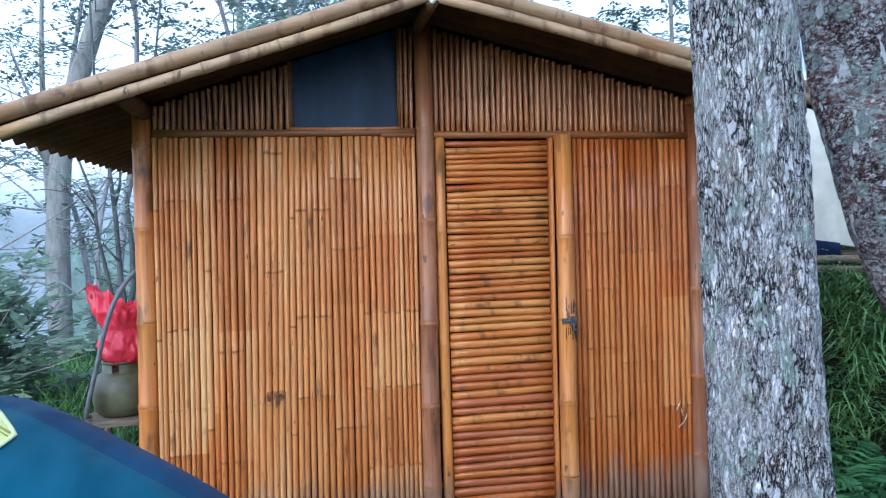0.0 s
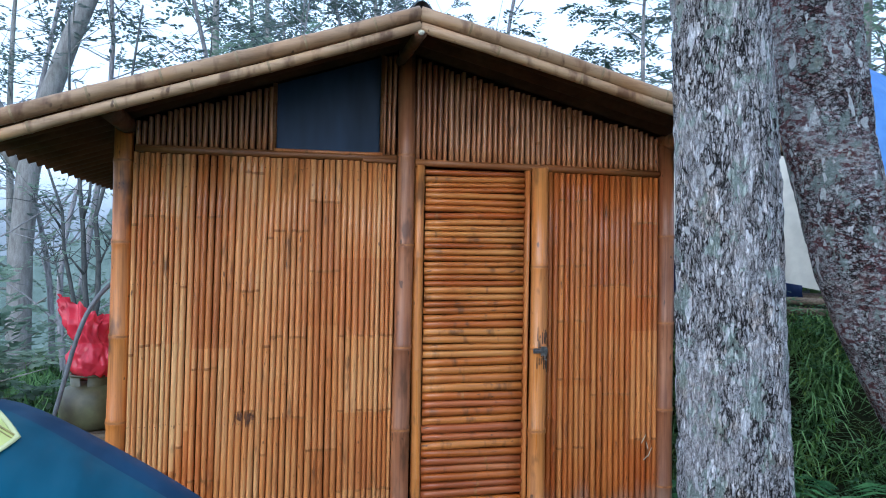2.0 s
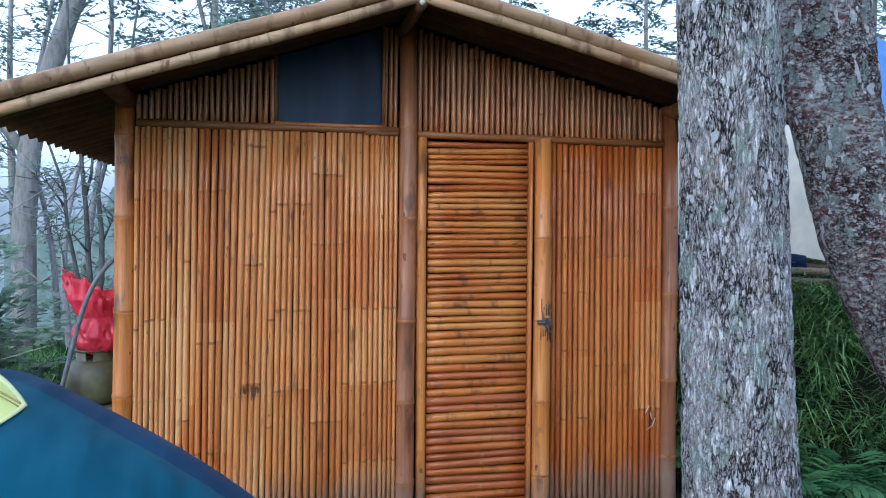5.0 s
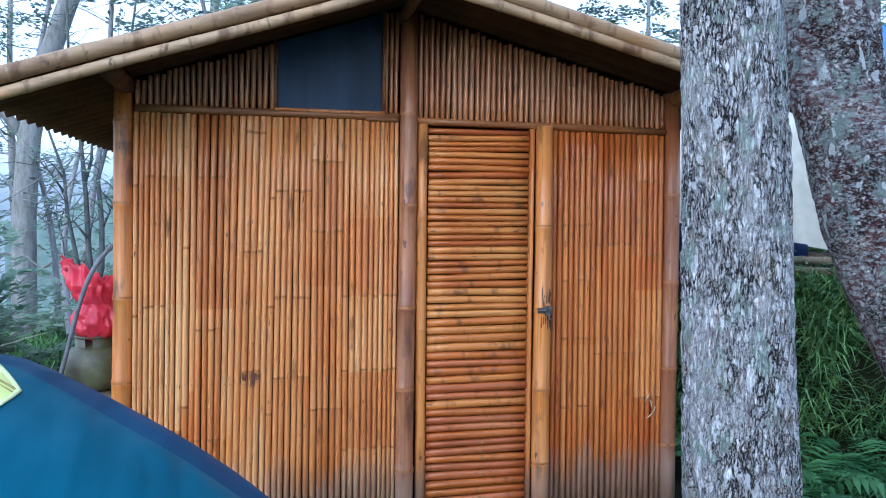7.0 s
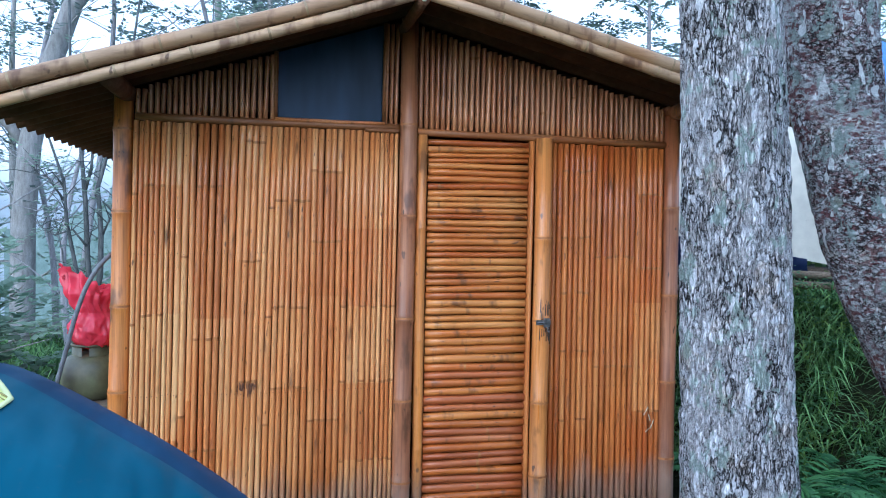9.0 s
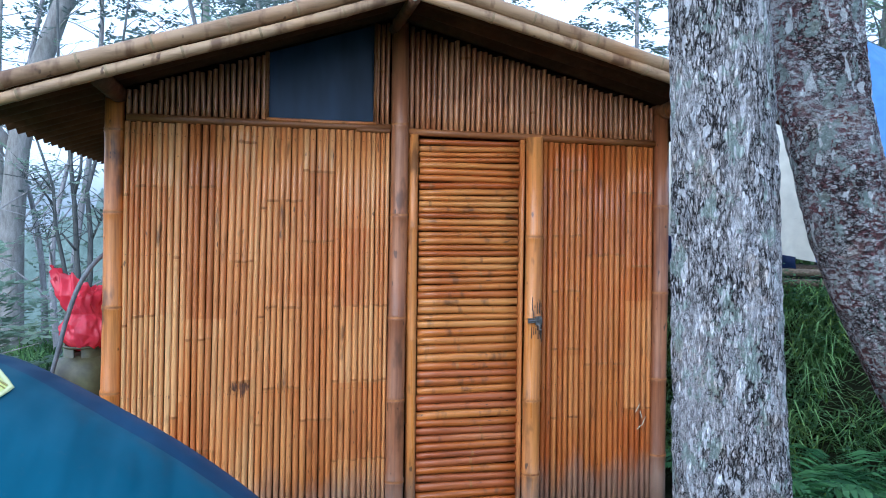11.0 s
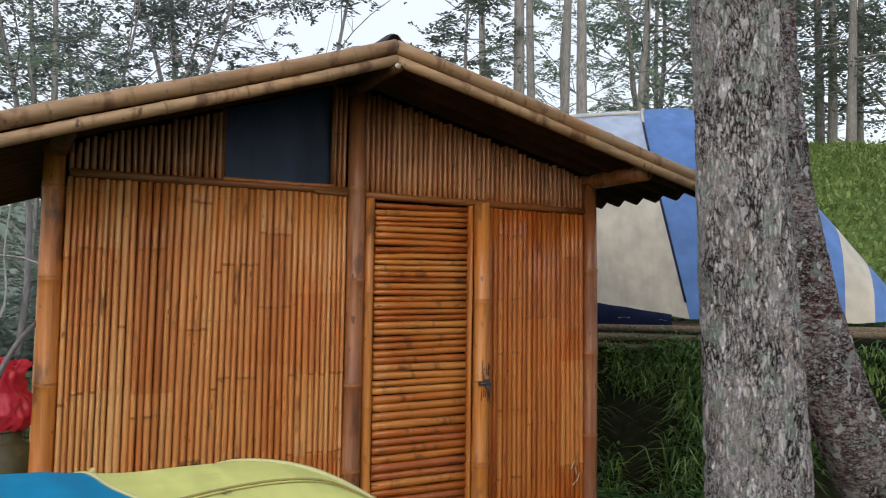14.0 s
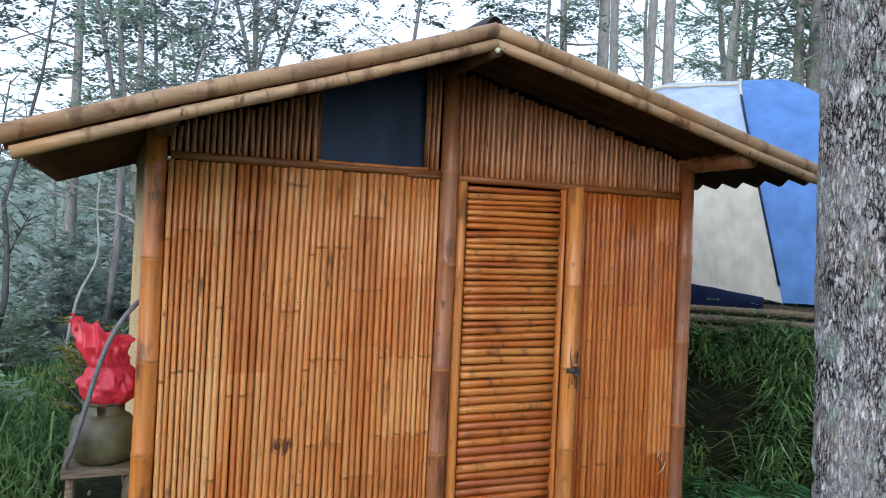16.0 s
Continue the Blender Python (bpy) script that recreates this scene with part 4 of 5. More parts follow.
fly_panel("fly_panel", "bright blue fly panel in its lit tone", M_CYAN, lambda y: -9, seam_l, 26, 60)
fly_panel("fly_panel", "pale yellow fly panel", M_YELLOW, seam_l, seam_r, 16, 60)
fly_panel("fly_panel", "deep teal-blue fly panel in its shaded tone", M_BLUE, seam_r, lambda y: 9, 34, 44, TY - TB, -2.575)
fly_panel("fly_panel", "navy blue fly panel", M_NAVY, seam_r, lambda y: 9, 34, 44, -2.575, TY + TB)


def seam_line(f, ys, r, material):
    b = Build()
    b.tube([(f(y) - TX, y - TY, tent_z(f(y), y) + 0.001) for y in ys], [r] * len(ys), 6, squash=0.5)
    b.object("seam", material, front_tent)


seam_line(seam_r, [-3.1 + 1.3 * i / 78 for i in range(79)], 0.0052, M_SEAM)
seam_line(seam_l, [-2.74 + 0.06 * i / 20 for i in range(21)] + [-2.672 + 0.9 * i / 30 for i in range(31)], 0.003, M_SEAM)
for off, r in ((0.0, 0.0022), (0.012, 0.0012)):
    b = Build()
    pts = []
    for i in range(25):
        t = i / 24
        x, y = -1.26 + 0.267 * t, -2.68 + 0.015 * t + 0.034 * math.sin(math.pi * t) - off
        pts.append((x - TX, y - TY, tent_z(x, y) + 0.001))
    b.tube(pts, [r] * 25, 6, squash=0.6)
    b.object("seam", M_STITCH, front_tent)
b = Build()
pts = []
for i in range(21):
    t = i / 20
    x, y = -1.26 + 0.20 * t, -2.68 - 0.30 * t
    pts.append((x - TX, y - TY, tent_z(x, y) + 0.001))
b.tube(pts, [0.0014] * 21, 6, squash=0.6)
b.object("seam", M_STITCH, front_tent)
for x, y, r in ((-1.177, -2.665, 0.0042), (-1.062, -2.812, 0.003), (-1.05, -2.79, 0.002)):
    scrap = Build()
    for k in range(4):
        a = k * 1.9 + x * 40
        scrap.add([(x - TX + r * q * math.cos(a + u), y - TY + r * q * math.sin(a + u), tent_z(x, y) + 0.0012 + 0.001 * k) for q, u in ((0.2, 0), (1.2, 0.5), (1.7, 0), (1.2, -0.5))], [(0, 1, 2, 3)])
    scrap.object("dirt_speck", M_NAIL, front_tent, "brown dirt speck on the fly", False)
for x, y in ((-1.46, -2.5), (-1.31, -2.45)):
    b = Build()
    b.tube([(x - TX, y - TY, tent_z(x, y) - 0.004), (x - TX + 0.004, y - TY, tent_z(x, y) + 0.008)], [0.004, 0.002], 6)
    b.object("clip", M_SEAM, front_tent, "pale plastic pole clip")

# ---- big tent on the terrace ----
terrace_tent = thing("family_tent", "faded blue and cream tent on a terrace", "tent", at=(3.9, 2.1, 1.24))
# frame of the tent: e runs along the terrace's edge, w away from it
E_DIR, W_DIR = Vector((0.68, -0.73, 0)), Vector((0.73, 0.68, 0))


def at_terrace(e, w, z):
    p = Vector((3.04, 0.9, 0)) + E_DIR * e + W_DIR * w - Vector((3.9, 2.1, 1.24))
    return (p.x, p.y, z - 1.24)


def arch(e, w0, depth, height, f, n=14):
    """A point on the tent's arched cross-section, f from 0 at the edge to 1 at the back."""
    a = math.pi * f
    w = w0 + depth * (1 - math.cos(a)) / 2
    return w, height * max(0.0, math.sin(a)) ** 0.62


def tent_skin(name, label, material, e0, e1, f0, f1, h, w0, depth, ne=14, nf=14, slope=None):
    b = Build()
    vs = []
    for i in range(ne + 1):
        t = i / ne
        for j in range(nf + 1):
            f = f0 + (f1 - f0) * j / nf
            e_a, e_b = e0(f), e1(f)
            e = e_a + (e_b - e_a) * t
            hh = h * max(0.0, 1 - (max(0.0, e + 0.15) / 1.75) ** 1.5 - (max(0.0, -1.0 - e) / 1.2) ** 2)
            w, z = arch(e, w0 + 0.25 * max(0, e - 0.4) ** 1.5, depth, hh, f)
            z += 0.02 * noise.noise((e * 4, f * 7, 3)) + 0.15 * max(0.0, -e) * (1 - min(1.0, 3 * f))
            w += 0.03 * noise.noise((e * 3, f * 5, 9))
            vs.append(at_terrace(e, w, 1.30 + z))
    n = nf + 1
    b.add(vs, [(i * n + j, i * n + j + 1, (i + 1) * n + j + 1, (i + 1) * n + j) for i in range(ne) for j in range(nf)])
    return b.object(name, material, terrace_tent, label)


edge = lambda f: -0.02 - 0.44 * (math.sin(math.pi * min(0.5, f)) ** 0.62 if f > 0 else 0.0)
tent_skin("tent_panel", "cream canvas side panel", M_TWHITE, lambda f: -1.5, edge, 0.0, 0.17, 1.80, 0.02, 2.2)
tent_skin("tent_panel", "pale blue roof panel", M_TPALE, lambda f: -1.5, edge, 0.17, 1.0, 1.80, 0.02, 2.2)
tent_skin("tent_panel", "sky blue panel", M_TBLUE, edge, lambda f: 1.05, 0.0, 1.0, 1.80, 0.02, 2.2)
tent_skin("tent_panel", "cream corner panel", M_TWHITE, lambda f: 1.05, lambda f: 1.25, 0.0, 1.0, 1.80, 0.02, 2.2, 6)
tent_skin("tent_panel", "sky blue corner panel", M_TBLUE, lambda f: 1.25, lambda f: 1.6, 0.0, 1.0, 1.80, 0.02, 2.2, 8)
b = Build()
vs = []
for i in range(13):
    e = -1.5 + 1.35 * i / 12
    for w, z in ((0.006 + 0.03 * noise.noise((e * 3, 0, 9)), 1.312 + 0.15 * max(0.0, -e) + 0.02 * noise.noise((e * 4, 0, 3))), (0.012, 1.285 + 0.08 * max(0.0, -e)), (0.05, 1.245)):
        vs.append(at_terrace(e, w, z))
b.add(vs, [(i * 3 + j, i * 3 + j + 1, i * 3 + j + 4, i * 3 + j + 3) for i in range(12) for j in range(2)])
b.object("groundsheet_edge", M_TDARK, terrace_tent, "navy groundsheet edge")
for f0, f1, r, dress, lab in ((0.004, 0.30, 0.009, M_TDARK, "dark sewn seam"), (0.30, 0.72, 0.013, M_TWHITE, "white pole sleeve")):
    b = Build()
    pts = []
    for i in range(17):
        f = f0 + (f1 - f0) * i / 16
        e = edge(f)
        hh = 1.80 * max(0.0, 1 - (max(0.0, e + 0.15) / 1.75) ** 1.5)
        w, z = arch(e, 0.02, 2.2, hh, f)
        z += 0.02 * noise.noise((e * 4, f * 7, 3)) + 0.15 * max(0.0, -e) * (1 - min(1.0, 3 * f))
        pts.append(at_terrace(e, w + 0.03 * noise.noise((e * 3, f * 5, 9)) - 0.004, 1.304 + z))
    b.tube(pts, [r] * 17, 7)
    b.object("seam", dress, terrace_tent, lab)
b = Build()
pts = []
for i in range(19):
    e = -1.5 + 1.05 * i / 18
    hh = 1.80 * max(0.0, 1 - (max(0.0, -1.0 - e) / 1.2) ** 2)
    w, z = arch(e, 0.02, 2.2, hh, 0.36)
    pts.append(at_terrace(e, w - 0.01, 1.31 + z))
b.tube(pts, [0.014] * 19, 7)
b.object("seam", M_TWHITE, terrace_tent, "white pole sleeve")
# plank platform under it
for w, z, e0, e1, r in ((-0.07, 1.235, -1.7, 1.8, 0.026), (0.14, 1.25, -1.6, 1.8, 0.03), (-0.10, 1.165, -0.85, 0.9, 0.030), (-0.13, 1.10, -1.5, -0.1, 0.022)):
    b = Build()
    pts = []
    for i in range(9):
        e = e0 + (e1 - e0) * i / 8
        pts.append(tuple(Vector((3.04, 0.9, z + 0.012 * noise.noise((e * 2, w * 9, 2)) - 0.01 * i / 8)) + E_DIR * e + W_DIR * (w + 0.02 * noise.noise((e * 2, 5, w * 9)))))
    b.tube(pts, [r * (1 + 0.12 * noise.noise((i * 1.3, w * 7, z))) for i in range(9)], 9)
    tagged(b.object("terrace_log", M_WOOD), "weathered log edging the tent terrace", "log", "terrace edging logs")

# ---- gas bottle, bag, hose and shelf beside the hut ----
shelf = thing("shelf_table", "rough grey wooden shelf table by the hut", "table", at=(-1.54, 0.27, 0))
b = Build()
for i in range(3):
    b.box(-0.085, 0.225, -0.20 + 0.135 * i, -0.07 + 0.135 * i, 0.685, 0.715)
b.object("tabletop", M_WOOD, shelf, smooth=False)
for x in (-0.05, 0.18):
    for y in (-0.16, 0.16):
        b = Build()
        b.tube([(x - 0.03, y, -0.05), (x, y, 0.686)], [0.02, 0.018], 8)
        b.object("leg", M_WOOD, shelf)
bottle = thing("gas_bottle", "squat olive-green steel gas bottle on a shelf", "gas bottle", at=(-1.468, 0.21, 0.715))
b = Build()
prof = [(0.085, 0.0), (0.10, 0.004), (0.120, 0.02), (0.133, 0.055), (0.136, 0.11), (0.131, 0.155), (0.112, 0.192), (0.078, 0.212), (0.03, 0.218)]
n = 28
b.add([(r * math.cos(2 * math.pi * k / n), r * math.sin(2 * math.pi * k / n), z) for r, z in prof for k in range(n)],
      [(j * n + k, j * n + (k + 1) % n, (j + 1) * n + (k + 1) % n, (j + 1) * n + k) for j in range(len(prof) - 1) for k in range(n)] + [tuple(range(n))[::-1], tuple((len(prof) - 1) * n + k for k in range(n))])
b.object("body", M_CYL, bottle)
b = Build()
for a0, a1 in ((0.2, 1.3), (1.7, 2.9), (3.3, 4.4), (4.8, 6.0)):
    for z0, z1, lo in ((0.195, 0.25, 0),):
        m2 = 8
        vs = []
        for k in range(m2 + 1):
            a = a0 + (a1 - a0) * k / m2
            for r in (0.082, 0.086):
                for z in (z0, z1):
                    vs.append((r * math.cos(a), r * math.sin(a), z))
        b.add(vs, [q for k in range(m2) for q in ((k * 4, k * 4 + 1, k * 4 + 5, k * 4 + 4), (k * 4 + 2, k * 4 + 6, k * 4 + 7, k * 4 + 3), (k * 4 + 1, k * 4 + 3, k * 4 + 7, k * 4 + 5))])
ring = [(0.084 * math.cos(6.283 * k / 28), 0.084 * math.sin(6.283 * k / 28), 0.255) for k in range(29)]
b.tube(ring, [0.007] * 29, 6, False)
b.object("collar", M_CYL, bottle, "handle collar of the bottle")
bag = thing("plastic_bag", "knotted red plastic bag on the gas bottle", "plastic bag", at=(-1.450, 0.20, 0.955))
b = Build()
vs = []
na, nz = 96, 60
for j in range(nz + 1):
    t = j / nz
    z = 0.35 * t
    q = max(0.0, (t - 0.5) / 0.5)
    if t < 0.5:
        r = 0.118 * math.sin(math.pi * (0.14 + 0.70 * t / 0.5)) ** 0.8
    else:
        r = 0.074 + 0.040 * q
    ruffle = smooth(0.42, 0.66, t)
    for k in range(na):
        a = 2 * math.pi * k / na
        ca, sa = math.cos(a), math.sin(a)
        fold = 0.15 * ruffle * math.sin(5 * a + 3 * t) * (0.5 + 0.5 * t) + 0.10 * ruffle * math.sin(13 * a - 7 * t)
        fold += 0.22 * noise.noise((ca * 2.2, sa * 2.2, t * 5)) - 0.20 * abs(noise.noise((ca * 4, sa * 4, t * 7 + 4))) + 0.06 * noise.noise((ca * 11, sa * 11, t * 22))
        rr = r * (1.05 + fold)
        top = smooth(0.70, 1.0, t)
        vs.append((rr * ca - 0.018 * ruffle - 0.012 * q, rr * sa * (0.9 - 0.72 * top), z + top * (0.05 * noise.noise((ca * 2.4, sa * 2.4, 8)) - 0.05 * ca - 0.02)))
b.add(vs, [(j * na + k, j * na + (k + 1) % na, (j + 1) * na + (k + 1) % na, (j + 1) * na + k) for j in range(nz) for k in range(na)] + [tuple(range(na))[::-1]])
b.object("sack", M_BAG, bag)
for a, ln, wd in ((2.95, 0.12, 0.05),):
    b = Build()
    vs = []
    for i in range(13):
        t = i / 12
        for k in range(9):
            u = (k / 8 - 0.5) * wd * (1.4 - 1.1 * t)
            vs.append((-0.075 - 0.5 * ln * t + 0.008 * math.sin(k * 2 + t * 6), -0.02 + u * 0.5 + 0.008 * math.sin(k * 3.1), 0.24 + ln * (1.0 * t - 0.2 * t * t) + u * 0.9 + 0.008 * math.cos(k * 2.3 + t * 9)))
    b.add(vs, [(i * 9 + k, i * 9 + k + 1, (i + 1) * 9 + k + 1, (i + 1) * 9 + k) for i in range(12) for k in range(8)])
    b.object("handle", M_BAG, bag, "gathered bag handle")
b = Build()
pts = [(-1.325, 0.10, 1.42), (-1.36, 0.06, 1.395), (-1.405, 0.035, 1.34), (-1.455, 0.03, 1.25), (-1.50, 0.03, 1.12), (-1.54, 0.035, 0.97), (-1.58, 0.05, 0.83), (-1.605, 0.08, 0.745), (-1.605, 0.13, 0.728)]
fine = []
for i in range(len(pts) - 1):
    p0, p1, p2, p3 = (Vector(pts[max(0, min(len(pts) - 1, i + k))]) for k in (-1, 0, 1, 2))
    for q in range(5):
        t = q / 5
        fine.append(0.5 * (2 * p1 + (p2 - p0) * t + (2 * p0 - 5 * p1 + 4 * p2 - p3) * t * t + (3 * p1 - p0 - 3 * p2 + p3) * t ** 3))
fine.append(Vector(pts[-1]))
b.tube(fine, [0.0105] * len(fine), 10)
tagged(b.object("hose", M_HOSE), "grey rubber hose hanging beside the hut corner", "hose")

# ---- grass and ferns ----
def blade(b, p, h, w, d, bendy, rng):
    side = Vector((-d[1], d[0], 0)) * w
    p = Vector(p)
    out = Vector((d[0], d[1], 0))
    pts = [p, p + Vector((0, 0, h * 0.45)) + out * bendy * h * 0.15, p + Vector((0, 0, h * (0.85 - 0.25 * bendy))) + out * bendy * h * 0.5, p + Vector((0, 0, h * (1.0 - 0.6 * bendy))) + out * bendy * h * 0.95]
    ws = (1.0, 0.9, 0.6)
    vs = []
    for q, k in zip(pts[:3], ws):
        vs += [tuple(q - side * k), tuple(q + side * k)]
    vs.append(tuple(pts[3]))
    b.add(vs, [(0, 1, 3, 2), (2, 3, 5, 4), (4, 5, 6)])


def grass(name, label, spots, tufts, per, h, w, rng, material=M_GRASS, bendy=(0.3, 1.0), wide=0.06, limit=None):
    b = Build()
    for _ in range(tufts):
        x, y = spots(rng)
        tall = rng.uniform(*h)
        if limit:
            tall *= limit(x, y)
        aim = rng.uniform(0, 6.283)
        for _ in range(per):
            px, py = x + rng.gauss(0, wide), y + rng.gauss(0, wide)
            a = aim + rng.gauss(0, 0.9)
            blade(b, (px, py, ground_z(px, py) - 0.02), tall * rng.uniform(0.5, 1.15), w * rng.uniform(0.6, 1.3), (math.cos(a), math.sin(a)), rng.uniform(*bendy), rng)
    return tagged(b.object(name, material, smooth=False), label, "grass", kind="stuff")


def bank_low(x, y):
    """Grass stays short along the terrace's edge and grows in uneven clumps."""
    w = 0.73 * (x - 3.04) + 0.68 * (y - 0.9)
    return (0.5 + 0.5 * smooth(-0.12, -0.42, w)) * max(0.35, min(1.25, 0.85 + 0.9 * noise.noise((x * 2.2, y * 2.2, 4))))


def on_bank(rng, low=-1.1):
    for _ in range(20):
        e, w = rng.uniform(-1.3, 3.6), -0.14 - abs(rng.gauss(0, 0.36))
        p = Vector((3.04, 0.9, 0)) + E_DIR * e + W_DIR * max(low, w)
        if noise.noise((p.x * 3.1, p.y * 3.1, w * 2)) > rng.uniform(-0.3, 0.3):
            break
    return (max(p.x, 1.74), p.y)


rng = random.Random(51)
grass("bank_grass", "dense arching green grass on the bank", on_bank, 1150, 11, (0.17, 0.38), 0.0062, rng, bendy=(0.8, 1.7), wide=0.03, limit=bank_low)
grass("bank_grass", "yellow-green grass tufts on the bank", on_bank, 150, 16, (0.2, 0.40), 0.0065, rng, M_GRASS_Y, (0.6, 1.4), 0.03, bank_low)
b = Build()
for _ in range(2300):
    x, y = on_bank(rng)
    z = ground_z(x, y) + rng.uniform(0.02, 0.22)
    a = rng.uniform(0, 6.283)
    leaf_spray(b, Vector((x - rng.uniform(0, 0.08), y - rng.uniform(0, 0.08), z)), Vector((math.cos(a), math.sin(a), rng.uniform(-0.2, 0.8))), rng.uniform(0.06, 0.14), 3, rng.uniform(0.026, 0.05), rng)
tagged(b.object("bank_herbs", M_HERB, smooth=False), "small leafy weeds on the dark bank", "weeds", kind="stuff")
grass("left_grass", "tall lush grass beside the hut", lambda r: (r.uniform(-4.8, -1.85), r.uniform(0.9, 4.5)), 800, 12, (0.2, 0.5), 0.008, rng, bendy=(0.3, 1.0), wide=0.08, limit=lambda x, y: 0.3 + 0.7 * smooth(-2.7, -2.3, x))
grass("left_grass", "low grass on the falling slope", lambda r: (r.uniform(-9.0, -1.7), r.uniform(2.0, 11.0)), 1500, 9, (0.12, 0.35), 0.012, rng, bendy=(0.3, 1.0), wide=0.15)
grass("verge_grass", "short grass at the foot of the hut", lambda r: (r.uniform(0.85, 2.4), r.uniform(-0.75, -0.08)), 200, 9, (0.05, 0.18), 0.006, rng)
grass("hill_grass", "meadow grass on the slope", lambda r: (r.uniform(4.5, 18), r.uniform(0.0, 16)), 3200, 9, (0.08, 0.24), 0.028, rng, M_MEADOW, wide=0.3)


def fern(base, size, fronds, rng, group="ferns"):
    root = thing("fern", "green fern growing on the bank", "fern", group, base)
    for i in range(fronds):
        a = i * 6.283 / fronds + rng.uniform(-0.4, 0.4)
        b = Build()
        out = Vector((math.cos(a), math.sin(a), 0))
        side = Vector((-out.y, out.x, 0))
        ln = size * rng.uniform(0.7, 1.1)
        for s in range(16):
            t = (s + 1) / 17
            c = out * ln * t + Vector((0, 0, ln * (1.75 * t - 1.45 * t * t)))
            lw = ln * 0.28 * math.sin(math.pi * min(1, 0.15 + 0.85 * t)) + 0.01
            for sg in (-1, 1):
                d = side * sg * lw + out * lw * 0.45
                b.add([tuple(c), tuple(c + d * 0.5 + out * 0.019), tuple(c + d - Vector((0, 0, lw * 0.25))), tuple(c + d * 0.5 - out * 0.019)], [(0, 1, 2, 3)])
        b.object("frond", M_FERN, root, smooth=False)
    return root


rng = random.Random(61)
for x, y, s in ((1.80, -0.82, 0.62), (2.05, -0.62, 0.70), (1.62, -0.50, 0.46), (1.98, -0.95, 0.6), (2.30, -0.25, 0.60), (2.45, -0.62, 0.62), (2.75, -0.2, 0.5), (2.10, 0.10, 0.5), (1.95, 0.45, 0.42)):
    fern((x, y, ground_z(x, y)), s, 6, rng)

# ---- trees behind ----
rng = random.Random(71)
slim = thing("tree", "slim pale tree with a bent trunk and sparse crown", "tree", "trees behind the hut", (-3.6, 7.05, 0))
tb, cb = Build(), Build()


def limb(pts, radii, leaves, spread=0.7):
    """A limb through the points, with twigs and leaf sprays over its outer part."""
    eye = Vector((-0.65, -3.88, 1.6))
    pts = [eye + (Vector(p) - eye) * 1.37 + Vector((-0.07, 0, 0)) - Vector((-3.6, 7.05, 0)) for p in pts]
    tb.tube(pts, [1.06 * r for r in radii], 12)
    for i in range(leaves):
        f = rng.uniform(0.35, 1.0) * (len(pts) - 1)
        k = min(len(pts) - 2, int(f))
        p = pts[k].lerp(pts[k + 1], f - k)
        d = Vector((rng.uniform(-1, 1), rng.uniform(-1, 1), rng.uniform(-0.4, 0.7))).normalized()
        e = p + d * spread * rng.uniform(0.5, 1.3)
        tb.tube([p, p.lerp(e, 0.5) + Vector((0, 0, 0.06)), e], [0.012, 0.008, 0.004], 5, False)
        for s in range(5):
            leaf_spray(cb, p.lerp(e, rng.uniform(0.4, 1)), d + Vector((rng.uniform(-1, 1), rng.uniform(-1, 1), rng.uniform(-.5, .4))), 0.45, 7, 0.10, rng)


limb([(-2.82, 4.1, -0.4), (-2.80, 4.1, 0.4), (-2.78, 4.1, 1.5), (-2.72, 4.1, 2.2), (-2.60, 4.1, 2.75), (-2.36, 4.1, 3.45), (-2.0, 4.1, 4.35), (-1.65, 4.1, 5.6), (-1.5, 4.1, 7.2), (-1.5, 4.0, 8.8)], [0.16, 0.145, 0.138, 0.13, 0.122, 0.112, 0.10, 0.08, 0.055, 0.02], 14)
limb([(-2.72, 4.1, 2.15), (-3.0, 4.15, 2.5), (-3.5, 4.2, 3.0), (-4.1, 4.3, 3.35), (-4.8, 4.4, 3.9), (-5.6, 4.5, 4.6)], [0.07, 0.06, 0.05, 0.04, 0.025, 0.01], 14)
limb([(-2.2, 4.1, 3.85), (-2.05, 4.0, 4.25), (-1.7, 3.9, 4.5), (-1.1, 3.8, 4.55), (-0.4, 3.7, 4.75)], [0.05, 0.042, 0.034, 0.024, 0.01], 12)
limb([(-1.8, 4.1, 5.1), (-2.3, 4.3, 5.7), (-3.0, 4.4, 6.3)], [0.05, 0.035, 0.012], 10)
limb([(-1.6, 4.1, 6.2), (-0.9, 4.3, 6.9), (-0.2, 4.4, 7.3)], [0.05, 0.035, 0.012], 10)
tb.object("trunk", M_BARK_S, slim)
cb.object("crown", M_LEAF, slim, smooth=False)
fork = thing("tree", "dark young tree forking into curved bare stems", "tree", "trees behind the hut", (-2.45, 5.0, 0))
tb, cb = Build(), Build()
